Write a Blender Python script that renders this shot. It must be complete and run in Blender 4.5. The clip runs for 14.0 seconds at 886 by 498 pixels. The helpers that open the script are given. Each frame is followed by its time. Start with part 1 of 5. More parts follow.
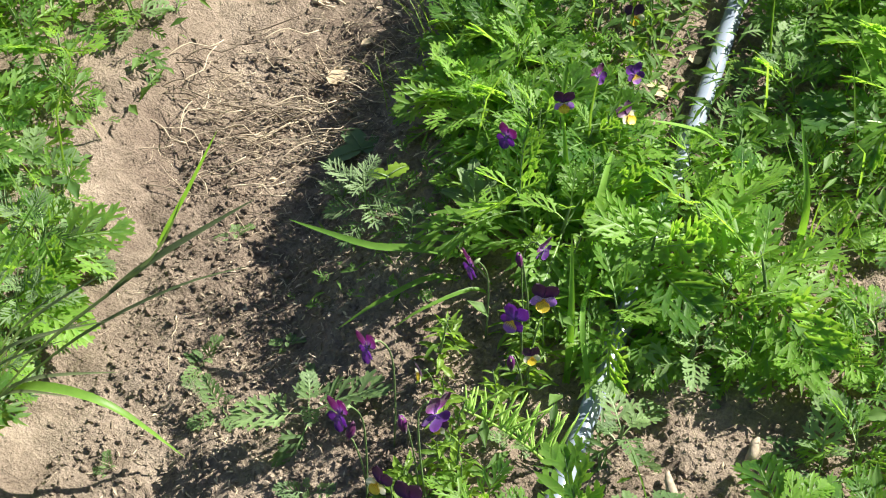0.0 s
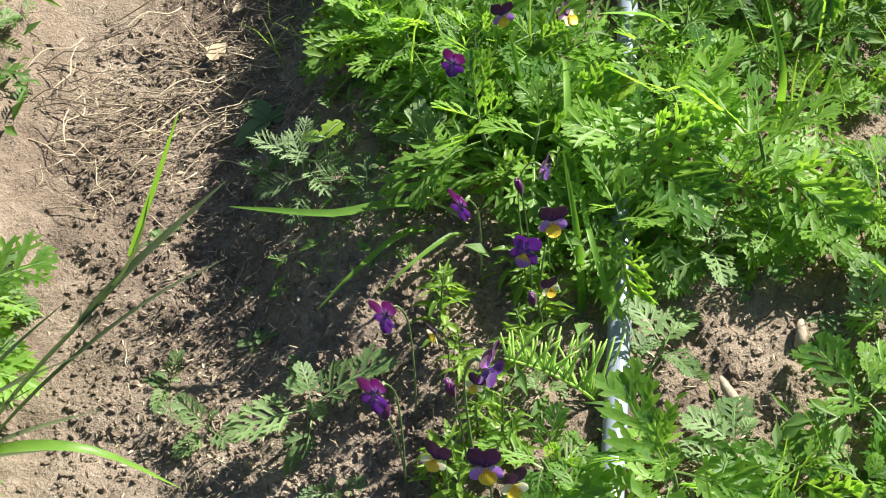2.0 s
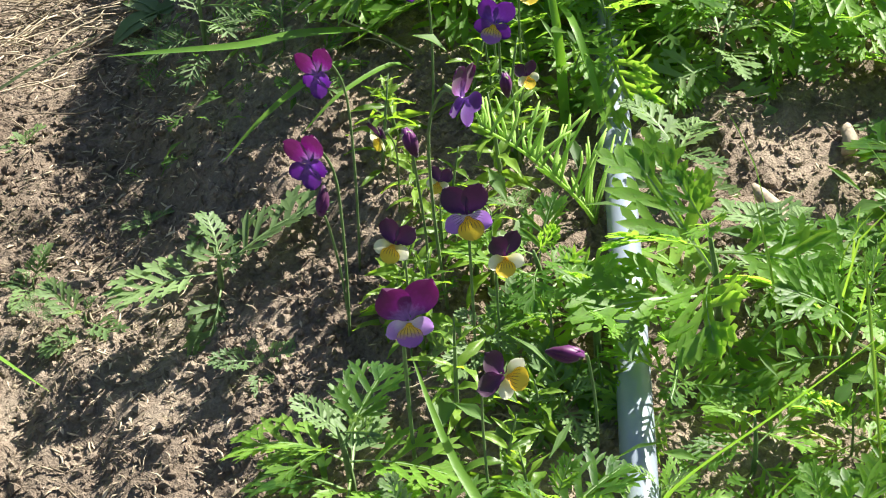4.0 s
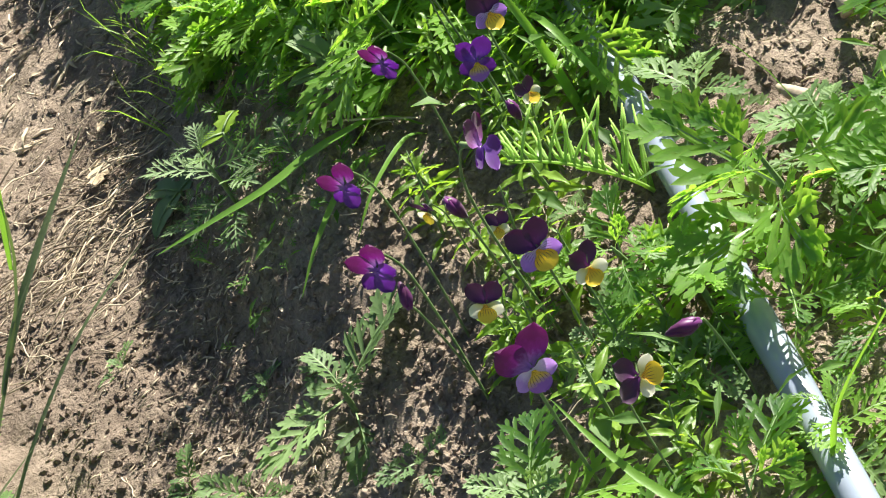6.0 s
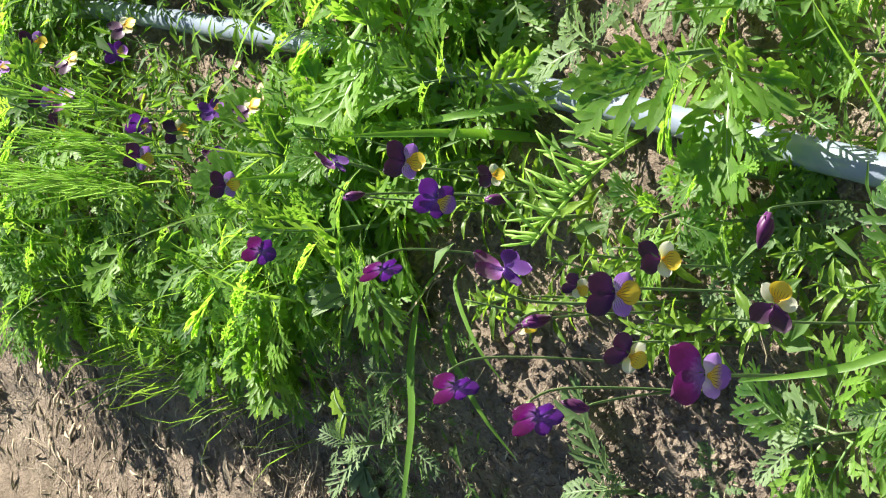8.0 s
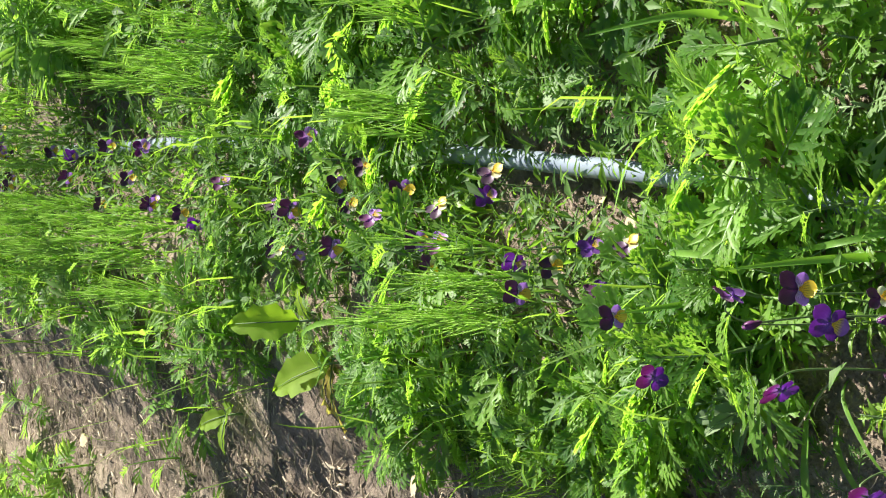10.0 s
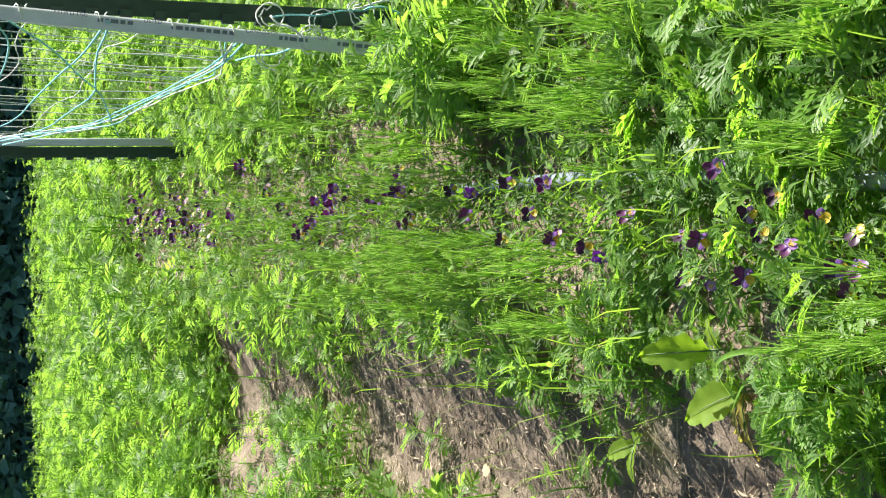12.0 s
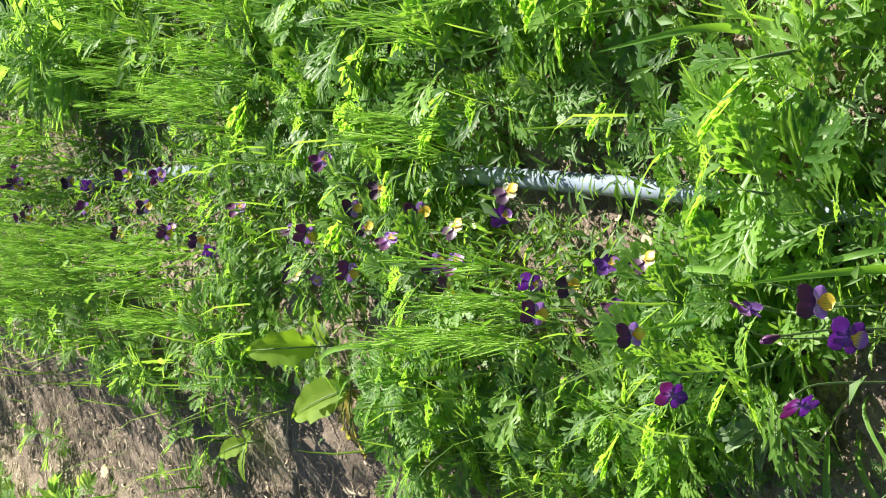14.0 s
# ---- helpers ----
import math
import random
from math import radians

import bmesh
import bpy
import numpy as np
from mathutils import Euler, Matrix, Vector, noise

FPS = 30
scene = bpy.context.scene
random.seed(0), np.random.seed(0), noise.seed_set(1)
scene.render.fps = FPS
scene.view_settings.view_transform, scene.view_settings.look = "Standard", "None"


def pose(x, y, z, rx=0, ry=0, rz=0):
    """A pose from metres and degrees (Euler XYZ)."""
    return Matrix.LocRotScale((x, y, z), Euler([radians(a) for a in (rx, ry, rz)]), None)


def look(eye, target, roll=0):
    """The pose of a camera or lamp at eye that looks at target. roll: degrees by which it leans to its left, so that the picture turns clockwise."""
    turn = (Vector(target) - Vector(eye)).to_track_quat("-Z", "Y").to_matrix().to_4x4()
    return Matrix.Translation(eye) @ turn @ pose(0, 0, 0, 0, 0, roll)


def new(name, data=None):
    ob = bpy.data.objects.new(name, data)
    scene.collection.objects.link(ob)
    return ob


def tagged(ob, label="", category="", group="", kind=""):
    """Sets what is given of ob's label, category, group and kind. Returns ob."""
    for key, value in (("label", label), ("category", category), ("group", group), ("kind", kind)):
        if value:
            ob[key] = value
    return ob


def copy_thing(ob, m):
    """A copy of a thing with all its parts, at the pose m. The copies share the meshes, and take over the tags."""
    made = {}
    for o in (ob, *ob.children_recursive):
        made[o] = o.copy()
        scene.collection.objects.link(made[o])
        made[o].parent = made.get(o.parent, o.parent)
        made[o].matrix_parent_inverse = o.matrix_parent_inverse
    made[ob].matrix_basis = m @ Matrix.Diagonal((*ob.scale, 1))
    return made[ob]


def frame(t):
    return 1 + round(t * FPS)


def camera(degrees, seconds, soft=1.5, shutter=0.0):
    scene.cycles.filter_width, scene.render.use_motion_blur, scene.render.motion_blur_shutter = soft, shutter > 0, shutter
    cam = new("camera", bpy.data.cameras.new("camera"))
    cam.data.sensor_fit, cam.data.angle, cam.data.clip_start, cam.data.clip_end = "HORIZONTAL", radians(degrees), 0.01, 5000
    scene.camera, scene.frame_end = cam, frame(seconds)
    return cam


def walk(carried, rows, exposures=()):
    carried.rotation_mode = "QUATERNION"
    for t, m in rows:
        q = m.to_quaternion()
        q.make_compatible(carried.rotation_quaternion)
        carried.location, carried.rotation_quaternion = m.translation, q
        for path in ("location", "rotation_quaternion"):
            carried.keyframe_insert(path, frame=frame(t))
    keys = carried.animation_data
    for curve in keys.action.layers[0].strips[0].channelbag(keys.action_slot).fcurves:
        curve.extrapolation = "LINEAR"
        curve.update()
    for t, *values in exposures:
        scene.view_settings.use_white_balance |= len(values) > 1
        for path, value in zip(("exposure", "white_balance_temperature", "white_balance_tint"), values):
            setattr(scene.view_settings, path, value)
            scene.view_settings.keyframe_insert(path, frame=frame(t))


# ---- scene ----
cam = camera(24.737, 14.0, soft=1.15)

# seconds, eye, heading, tilt, lean (degrees)
PATH = [
    (0, (0.3151, -0.9894, 1.6977), 15.705, -49.450, -2.353),
    (0.5, (0.2512, -0.9749, 1.6889), 16.271, -51.232, -4.549),
    (1, (0.0552, -1.0001, 1.6880), 10.216, -53.064, -6.128),
    (1.5, (0.0266, -0.9635, 1.6325), 5.377, -53.926, -5.581),
    (2, (0.0486, -0.9292, 1.5407), 3.575, -50.334, -5.748),
    (2.5, (0.0139, -0.9154, 1.2149), 0.088, -44.333, -5.801),
    (3, (-0.0424, -0.9381, 0.9865), -2.524, -39.921, -6.124),
    (3.5, (-0.0510, -0.9485, 0.9550), -2.956, -39.497, -4.619),
    (3.7, (-0.0418, -0.9456, 0.9333), -2.338, -39.681, -3.981),
    (5.8, (-0.0412, -0.9569, 0.9631), 0.505, -39.288, -24.182),
    (6, (-0.0220, -0.9526, 0.9690), 0.888, -38.742, -32.934),
    (6.5, (0.0261, -0.9524, 0.9753), 2.323, -37.917, -57.290),
    (7, (0.0495, -0.9588, 0.9747), 4.004, -37.992, -75.363),
    (7.2, (0.0600, -0.9606, 0.9735), 4.629, -38.185, -80.308),
    (9.3, (0.1238, -1.0074, 1.0799), 3.254, -32.043, -90.691),
    (9.5, (0.1256, -1.0089, 1.0969), 2.559, -30.622, -90.462),
    (10, (0.1273, -1.0219, 1.1398), 1.064, -27.578, -89.694),
    (10.5, (0.1244, -1.0230, 1.1725), 0.233, -24.838, -89.299),
    (11, (0.1297, -1.0288, 1.1929), 0.292, -21.872, -89.791),
    (11.5, (0.1378, -1.0269, 1.2176), 0.193, -18.466, -90.703),
    (12, (0.1375, -1.0318, 1.2139), 0.230, -17.440, -91.114),
    (12.5, (0.1414, -1.0288, 1.2115), 0.592, -17.616, -91.351),
    (13, (0.1371, -1.0252, 1.1985), 0.281, -19.535, -90.932),
    (13.5, (0.1259, -1.0129, 1.1634), 0.161, -23.393, -90.555),
    (14, (0.1207, -1.0158, 1.1307), 0.179, -26.984, -90.304),
]


def aimed(eye, heading, tilt, lean):
    a, b = radians(heading), radians(tilt)
    way = Vector((-math.sin(a) * math.cos(b), math.cos(a) * math.cos(b), math.sin(b)))
    return look(eye, Vector(eye) + way, lean)


walk(cam, [(t, aimed(eye, a, b, c)) for t, eye, a, b, c in PATH], exposures=[(0.0, 1.38), (2.0, 1.40), (3.0, 1.57), (6.5, 1.55), (9.5, 1.45), (12.5, 1.42), (14.0, 1.50)])

# ---- world, sun ----
SUN_WAY = Vector((0.60, 0.48, 0.61)).normalized()
world = bpy.data.worlds.new("sky")
scene.world = world
world.use_nodes = True
wn, wl = world.node_tree.nodes, world.node_tree.links
sky = wn.new("ShaderNodeTexSky")
sky.sky_type, sky.sun_disc = "NISHITA", False
sky.sun_elevation = math.asin(SUN_WAY.z)
sky.sun_rotation = math.atan2(SUN_WAY.x, SUN_WAY.y)
wl.new(sky.outputs[0], wn["Background"].inputs[0])
wn["Background"].inputs[1].default_value = 0.047
sun = new("sun", bpy.data.lights.new("sun", "SUN"))
sun.data.energy, sun.data.angle, sun.data.color = 5.4, radians(0.55), (1.0, 0.95, 0.86)
sun.matrix_world = look((SUN_WAY * 30)[:], (0, 0, 0))


# ---- materials ----
def mat(name):
    m = bpy.data.materials.new(name)
    m.use_nodes = True
    return m, m.node_tree.nodes, m.node_tree.links, m.node_tree.nodes["Principled BSDF"]


def ramp(nodes, *stops):
    r = nodes.new("ShaderNodeValToRGB")
    els = r.color_ramp.elements
    while len(els) < len(stops):
        els.new(0.5)
    for e, (p, c) in zip(els, stops):
        e.position, e.color = p, (*c, 1)
    return r


def leaf_mat(name, dark, light, through_col, rough=0.42, thin=0.45, island=False, scale=60.0):
    """A leaf: colour by piece and by blotches, gloss on top, light that comes through."""
    m, n, l, p = mat(name)
    if island:
        rnd = n.new("ShaderNodeNewGeometry").outputs["Random Per Island"]
    else:
        rnd = n.new("ShaderNodeObjectInfo").outputs["Random"]
    co = n.new("ShaderNodeTexCoord")
    big = n.new("ShaderNodeTexNoise")
    big.inputs["Scale"].default_value = scale
    big.inputs["Detail"].default_value = 4
    l.new(co.outputs["Object"], big.inputs["Vector"])
    add = n.new("ShaderNodeMath")
    add.operation = "MULTIPLY_ADD"
    add.inputs[1].default_value = 0.55
    l.new(rnd, add.inputs[0])
    half = n.new("ShaderNodeMath")
    half.operation = "MULTIPLY"
    half.inputs[1].default_value = 0.55
    l.new(big.outputs[0], half.inputs[0])
    l.new(half.outputs[0], add.inputs[2])
    r = ramp(n, (0.20, dark), (0.80, light))
    l.new(add.outputs[0], r.inputs[0])
    l.new(r.outputs[0], p.inputs["Base Color"])
    p.inputs["Roughness"].default_value = rough
    p.inputs["Specular IOR Level"].default_value = 0.26
    bump = n.new("ShaderNodeBump")
    bump.inputs["Strength"].default_value = 0.15
    bump.inputs["Distance"].default_value = 0.001
    vein = n.new("ShaderNodeTexNoise")
    vein.inputs["Scale"].default_value = scale * 6
    l.new(co.outputs["Object"], vein.inputs["Vector"])
    l.new(vein.outputs[0], bump.inputs["Height"])
    l.new(bump.outputs[0], p.inputs["Normal"])
    tr = n.new("ShaderNodeBsdfTranslucent")
    tint = n.new("ShaderNodeMix")
    tint.data_type, tint.blend_type = "RGBA", "MULTIPLY"
    tint.inputs[0].default_value = 1.0
    tint.inputs[6].default_value = (*through_col, 1)
    bright = n.new("ShaderNodeMix")
    bright.data_type = "RGBA"
    l.new(add.outputs[0], bright.inputs[0])
    bright.inputs[6].default_value = (0.55, 0.68, 0.5, 1)
    bright.inputs[7].default_value = (1.15, 1.1, 1.0, 1)
    l.new(bright.outputs[2], tint.inputs[7])
    l.new(tint.outputs[2], tr.inputs[0])
    mix = n.new("ShaderNodeMixShader")
    mix.inputs[0].default_value = thin
    l.new(p.outputs[0], mix.inputs[1])
    l.new(tr.outputs[0], mix.inputs[2])
    l.new(mix.outputs[0], n["Material Output"].inputs[0])
    return m


def plain_mat(name, a, b, rough=0.6, scale=40.0, bump_d=0.001, metal=0.0, island=False, stretch=(1, 1, 1)):
    m, n, l, p = mat(name)
    co = n.new("ShaderNodeTexCoord")
    mp = n.new("ShaderNodeMapping")
    mp.inputs["Scale"].default_value = stretch
    l.new(co.outputs["Object"], mp.inputs["Vector"])
    t = n.new("ShaderNodeTexNoise")
    t.inputs["Scale"].default_value, t.inputs["Detail"].default_value = scale, 6
    l.new(mp.outputs[0], t.inputs["Vector"])
    r = ramp(n, (0.3, a), (0.7, b))
    if island:
        g = n.new("ShaderNodeNewGeometry")
        add = n.new("ShaderNodeMath")
        add.operation = "MULTIPLY_ADD"
        add.inputs[1].default_value = 0.6
        l.new(g.outputs["Random Per Island"], add.inputs[0])
        sub = n.new("ShaderNodeMath")
        sub.operation = "MULTIPLY"
        sub.inputs[1].default_value = 0.45
        l.new(t.outputs[0], sub.inputs[0])
        l.new(sub.outputs[0], add.inputs[2])
        l.new(add.outputs[0], r.inputs[0])
    else:
        l.new(t.outputs[0], r.inputs[0])
    l.new(r.outputs[0], p.inputs["Base Color"])
    p.inputs["Roughness"].default_value, p.inputs["Metallic"].default_value = rough, metal
    if bump_d:
        b_ = n.new("ShaderNodeBump")
        b_.inputs["Strength"].default_value, b_.inputs["Distance"].default_value = 0.6, bump_d
        l.new(t.outputs[0], b_.inputs["Height"])
        l.new(b_.outputs[0], p.inputs["Normal"])
    return m


def soil_mat():
    m, n, l, p = mat("dry_soil")
    co = n.new("ShaderNodeTexCoord")

    def tex(scale, detail, rough=0.6):
        t = n.new("ShaderNodeTexNoise")
        t.inputs["Scale"].default_value, t.inputs["Detail"].default_value = scale, detail
        t.inputs["Roughness"].default_value = rough
        l.new(co.outputs["Object"], t.inputs["Vector"])
        return t

    wide, mid, fine = tex(4.0, 5), tex(38.0, 6), tex(260.0, 4, 0.7)
    r1 = ramp(n, (0.30, (0.19, 0.148, 0.116)), (0.52, (0.30, 0.245, 0.19)), (0.72, (0.42, 0.355, 0.28)))
    l.new(wide.outputs[0], r1.inputs[0])
    r2 = ramp(n, (0.30, (0.45, 0.42, 0.40)), (0.62, (1.0, 1.0, 1.0)))
    l.new(mid.outputs[0], r2.inputs[0])
    mul = n.new("ShaderNodeMix")
    mul.data_type, mul.blend_type = "RGBA", "MULTIPLY"
    mul.inputs[0].default_value = 0.6
    l.new(r1.outputs[0], mul.inputs[6])
    l.new(r2.outputs[0], mul.inputs[7])
    r3 = ramp(n, (0.35, (0.55, 0.52, 0.5)), (0.65, (1.15, 1.12, 1.08)))
    l.new(fine.outputs[0], r3.inputs[0])
    mul2 = n.new("ShaderNodeMix")
    mul2.data_type, mul2.blend_type = "RGBA", "MULTIPLY"
    mul2.inputs[0].default_value = 0.6
    l.new(mul.outputs[2], mul2.inputs[6])
    l.new(r3.outputs[0], mul2.inputs[7])
    # beyond the bed the ground is grown over
    pos = n.new("ShaderNodeSeparateXYZ")
    l.new(co.outputs["Object"], pos.inputs[0])

    def op(kind, a, bb=None):
        q = n.new("ShaderNodeMath")
        q.operation = kind
        for k, v in enumerate((a, bb)):
            if v is None:
                continue
            if isinstance(v, float):
                q.inputs[k].default_value = v
            else:
                l.new(v, q.inputs[k])
        return q.outputs[0]

    aside = op("SUBTRACT", op("ABSOLUTE", pos.outputs[0]), 1.5)
    behind = op("SUBTRACT", op("MULTIPLY", pos.outputs[1], -1.0), 1.3)
    ahead = op("SUBTRACT", pos.outputs[1], 8.0)
    out = op("MAXIMUM", aside, op("MAXIMUM", behind, ahead))
    cover = ramp(n, (0.45, (0, 0, 0)), (0.75, (1, 1, 1)))
    l.new(op("ADD", op("MULTIPLY", out, 0.5), wide.outputs[0]), cover.inputs[0])
    turf = ramp(n, (0.35, (0.045, 0.075, 0.02)), (0.65, (0.10, 0.16, 0.045)))
    l.new(fine.outputs[0], turf.inputs[0])
    grown = n.new("ShaderNodeMix")
    grown.data_type = "RGBA"
    l.new(cover.outputs[0], grown.inputs[0])
    l.new(mul2.outputs[2], grown.inputs[6])
    l.new(turf.outputs[0], grown.inputs[7])
    l.new(grown.outputs[2], p.inputs["Base Color"])
    p.inputs["Roughness"].default_value = 0.95
    p.inputs["Specular IOR Level"].default_value = 0.15
    b1, b2 = n.new("ShaderNodeBump"), n.new("ShaderNodeBump")
    b1.inputs["Distance"].default_value, b2.inputs["Distance"].default_value = 0.007, 0.006
    b1.inputs["Strength"].default_value = b2.inputs["Strength"].default_value = 0.9
    l.new(mid.outputs[0], b1.inputs["Height"])
    l.new(fine.outputs[0], b2.inputs["Height"])
    l.new(b1.outputs[0], b2.inputs["Normal"])
    l.new(b2.outputs[0], p.inputs["Normal"])
    return m


def petal_mat(name, base, middle, rim, veins=False, rough=0.45, thin=0.25):
    """A petal whose colour runs from its claw to its rim (the mesh's uv: v along the petal), velvety."""
    m, n, l, p = mat(name)
    uv = n.new("ShaderNodeUVMap")
    sep = n.new("ShaderNodeSeparateXYZ")
    l.new(uv.outputs[0], sep.inputs[0])
    ns = n.new("ShaderNodeTexNoise")
    ns.inputs["Scale"].default_value = 9
    l.new(uv.outputs[0], ns.inputs["Vector"])
    wob = n.new("ShaderNodeMath")
    wob.operation = "MULTIPLY_ADD"
    wob.inputs[1].default_value = 0.30
    l.new(ns.outputs[0], wob.inputs[0])
    l.new(sep.outputs[1], wob.inputs[2])
    r = ramp(n, (0.22, base), (0.52, middle), (0.80, rim))
    l.new(wob.outputs[0], r.inputs[0])
    col = r.outputs[0]
    if veins:
        wv = n.new("ShaderNodeMath")
        wv.operation = "MULTIPLY"
        wv.inputs[1].default_value = 44.0
        l.new(sep.outputs[0], wv.inputs[0])
        cs = n.new("ShaderNodeMath")
        cs.operation = "COSINE"
        l.new(wv.outputs[0], cs.inputs[0])
        line = ramp(n, (0.80, (0, 0, 0)), (0.95, (1, 1, 1)))
        l.new(cs.outputs[0], line.inputs[0])
        near = ramp(n, (0.45, (1, 1, 1)), (0.62, (0, 0, 0)))
        l.new(sep.outputs[1], near.inputs[0])
        both = n.new("ShaderNodeMath")
        both.operation = "MULTIPLY"
        l.new(line.outputs[0], both.inputs[0])
        l.new(near.outputs[0], both.inputs[1])
        mx = n.new("ShaderNodeMix")
        mx.data_type = "RGBA"
        l.new(both.outputs[0], mx.inputs[0])
        l.new(col, mx.inputs[6])
        mx.inputs[7].default_value = (0.03, 0.005, 0.03, 1)
        col = mx.outputs[2]
    l.new(col, p.inputs["Base Color"])
    p.inputs["Roughness"].default_value = rough
    p.inputs["Sheen Weight"].default_value = 0.25
    tr = n.new("ShaderNodeBsdfTranslucent")
    l.new(col, tr.inputs[0])
    mix = n.new("ShaderNodeMixShader")
    mix.inputs[0].default_value = thin
    l.new(p.outputs[0], mix.inputs[1])
    l.new(tr.outputs[0], mix.inputs[2])
    l.new(mix.outputs[0], n["Material Output"].inputs[0])
    return m


SOIL = soil_mat()
RAG = leaf_mat("ragweed_leaf", (0.035, 0.100, 0.026), (0.22, 0.38, 0.072), (0.44, 0.72, 0.075), thin=0.56, rough=0.43, scale=7)
RAG_FAR = leaf_mat("weed_leaf", (0.032, 0.085, 0.024), (0.19, 0.34, 0.07), (0.42, 0.70, 0.09), thin=0.52, rough=0.5, island=True)
LOW_LEAF = leaf_mat("undergrowth_leaf", (0.03, 0.075, 0.018), (0.11, 0.20, 0.05), (0.32, 0.60, 0.05), thin=0.34, island=True, rough=0.58)
GREY_LEAF = leaf_mat("grey_leaf", (0.085, 0.14, 0.06), (0.18, 0.26, 0.12), (0.26, 0.44, 0.12), rough=0.6, thin=0.3, scale=9)
VIOLA_LEAF = leaf_mat("viola_leaf", (0.055, 0.12, 0.02), (0.19, 0.31, 0.05), (0.44, 0.70, 0.05), rough=0.36, scale=7)
GRASS = leaf_mat("grass_blade", (0.08, 0.18, 0.03), (0.19, 0.36, 0.055), (0.38, 0.70, 0.06), thin=0.4)
OLIVE = leaf_mat("dry_grass_stalk", (0.07, 0.095, 0.045), (0.15, 0.18, 0.09), (0.30, 0.42, 0.12), thin=0.25, rough=0.55)
SEEDLING = leaf_mat("seedling_leaf", (0.09, 0.16, 0.065), (0.23, 0.34, 0.14), (0.34, 0.52, 0.12), thin=0.45, rough=0.5, scale=7)
GRASS_FAR = leaf_mat("grass_blades", (0.06, 0.12, 0.02), (0.17, 0.27, 0.06), (0.42, 0.68, 0.07), thin=0.45, island=True)
HORSETAIL = leaf_mat("horsetail", (0.23, 0.37, 0.085), (0.42, 0.60, 0.17), (0.62, 0.88, 0.20), thin=0.45, island=True)
BROAD = leaf_mat("broad_leaf", (0.13, 0.24, 0.025), (0.24, 0.38, 0.04), (0.45, 0.72, 0.04), rough=0.65, thin=0.55)
YELLOWED = leaf_mat("yellowed_leaf", (0.16, 0.13, 0.03), (0.32, 0.27, 0.07), (0.62, 0.55, 0.12))
STEM = plain_mat("green_stem", (0.08, 0.14, 0.045), (0.16, 0.24, 0.085), 0.55, 90)
RIB = plain_mat("leaf_rib", (0.15, 0.25, 0.08), (0.24, 0.35, 0.13), 0.5, 20, 0)
STRAW = plain_mat("dry_straw", (0.11, 0.085, 0.055), (0.52, 0.43, 0.30), 0.8, 30, island=True)
DRYLEAF = plain_mat("dry_leaf", (0.36, 0.27, 0.16), (0.56, 0.46, 0.31), 0.9, 50, 0.002)
PIPE = plain_mat("grey_pipe", (0.17, 0.205, 0.26), (0.28, 0.32, 0.385), 0.22, 14, 0.0002, stretch=(1, 1, 0.3))
PVC = plain_mat("pvc_pipe", (0.50, 0.53, 0.58), (0.62, 0.65, 0.70), 0.3, 20, 0.0002)
INK = plain_mat("printing", (0.12, 0.13, 0.17), (0.18, 0.19, 0.24), 0.6, 60, 0)
POST = plain_mat("green_post", (0.008, 0.03, 0.022), (0.016, 0.05, 0.036), 0.4, 40, 0.0005)
TWINE_BLUE = plain_mat("blue_twine", (0.16, 0.52, 0.56), (0.36, 0.72, 0.74), 0.6, 200, 0.0005)
TWINE_WHITE = plain_mat("white_twine", (0.62, 0.63, 0.58), (0.80, 0.80, 0.76), 0.7, 200, 0.0005)
WOOD = plain_mat("grey_wood", (0.20, 0.16, 0.11), (0.42, 0.35, 0.26), 0.8, 25, 0.002, stretch=(6, 6, 1))
WOODS = leaf_mat("woods", (0.09, 0.21, 0.17), (0.15, 0.30, 0.24), (0.10, 0.24, 0.18), thin=0.3, island=True, scale=2)

PURPLE = petal_mat("purple_petal", (0.36, 0.17, 0.50), (0.15, 0.006, 0.15), (0.085, 0.003, 0.065), thin=0.35)
DARK = petal_mat("dark_petal", (0.10, 0.012, 0.11), (0.05, 0.003, 0.048), (0.032, 0.002, 0.030), thin=0.2)
VIOLET = petal_mat("violet_petal", (0.24, 0.09, 0.46), (0.12, 0.014, 0.28), (0.085, 0.008, 0.18), thin=0.35)
LAVENDER = petal_mat("lavender_petal", (0.66, 0.55, 0.74), (0.46, 0.28, 0.68), (0.36, 0.16, 0.58), veins=True, thin=0.35)
PALE = petal_mat("pale_petal", (0.76, 0.70, 0.80), (0.66, 0.52, 0.78), (0.48, 0.26, 0.68), thin=0.35)
CREAM = petal_mat("cream_petal", (0.74, 0.66, 0.16), (0.72, 0.69, 0.36), (0.68, 0.67, 0.52), thin=0.4)
YELLOW = petal_mat("yellow_petal", (0.74, 0.36, 0.006), (0.80, 0.52, 0.008), (0.72, 0.52, 0.03), veins=True, thin=0.3)
YELLOW_LIP = petal_mat("yellow_lip", (0.80, 0.52, 0.01), (0.66, 0.46, 0.09), (0.30, 0.11, 0.46), veins=True, thin=0.35)


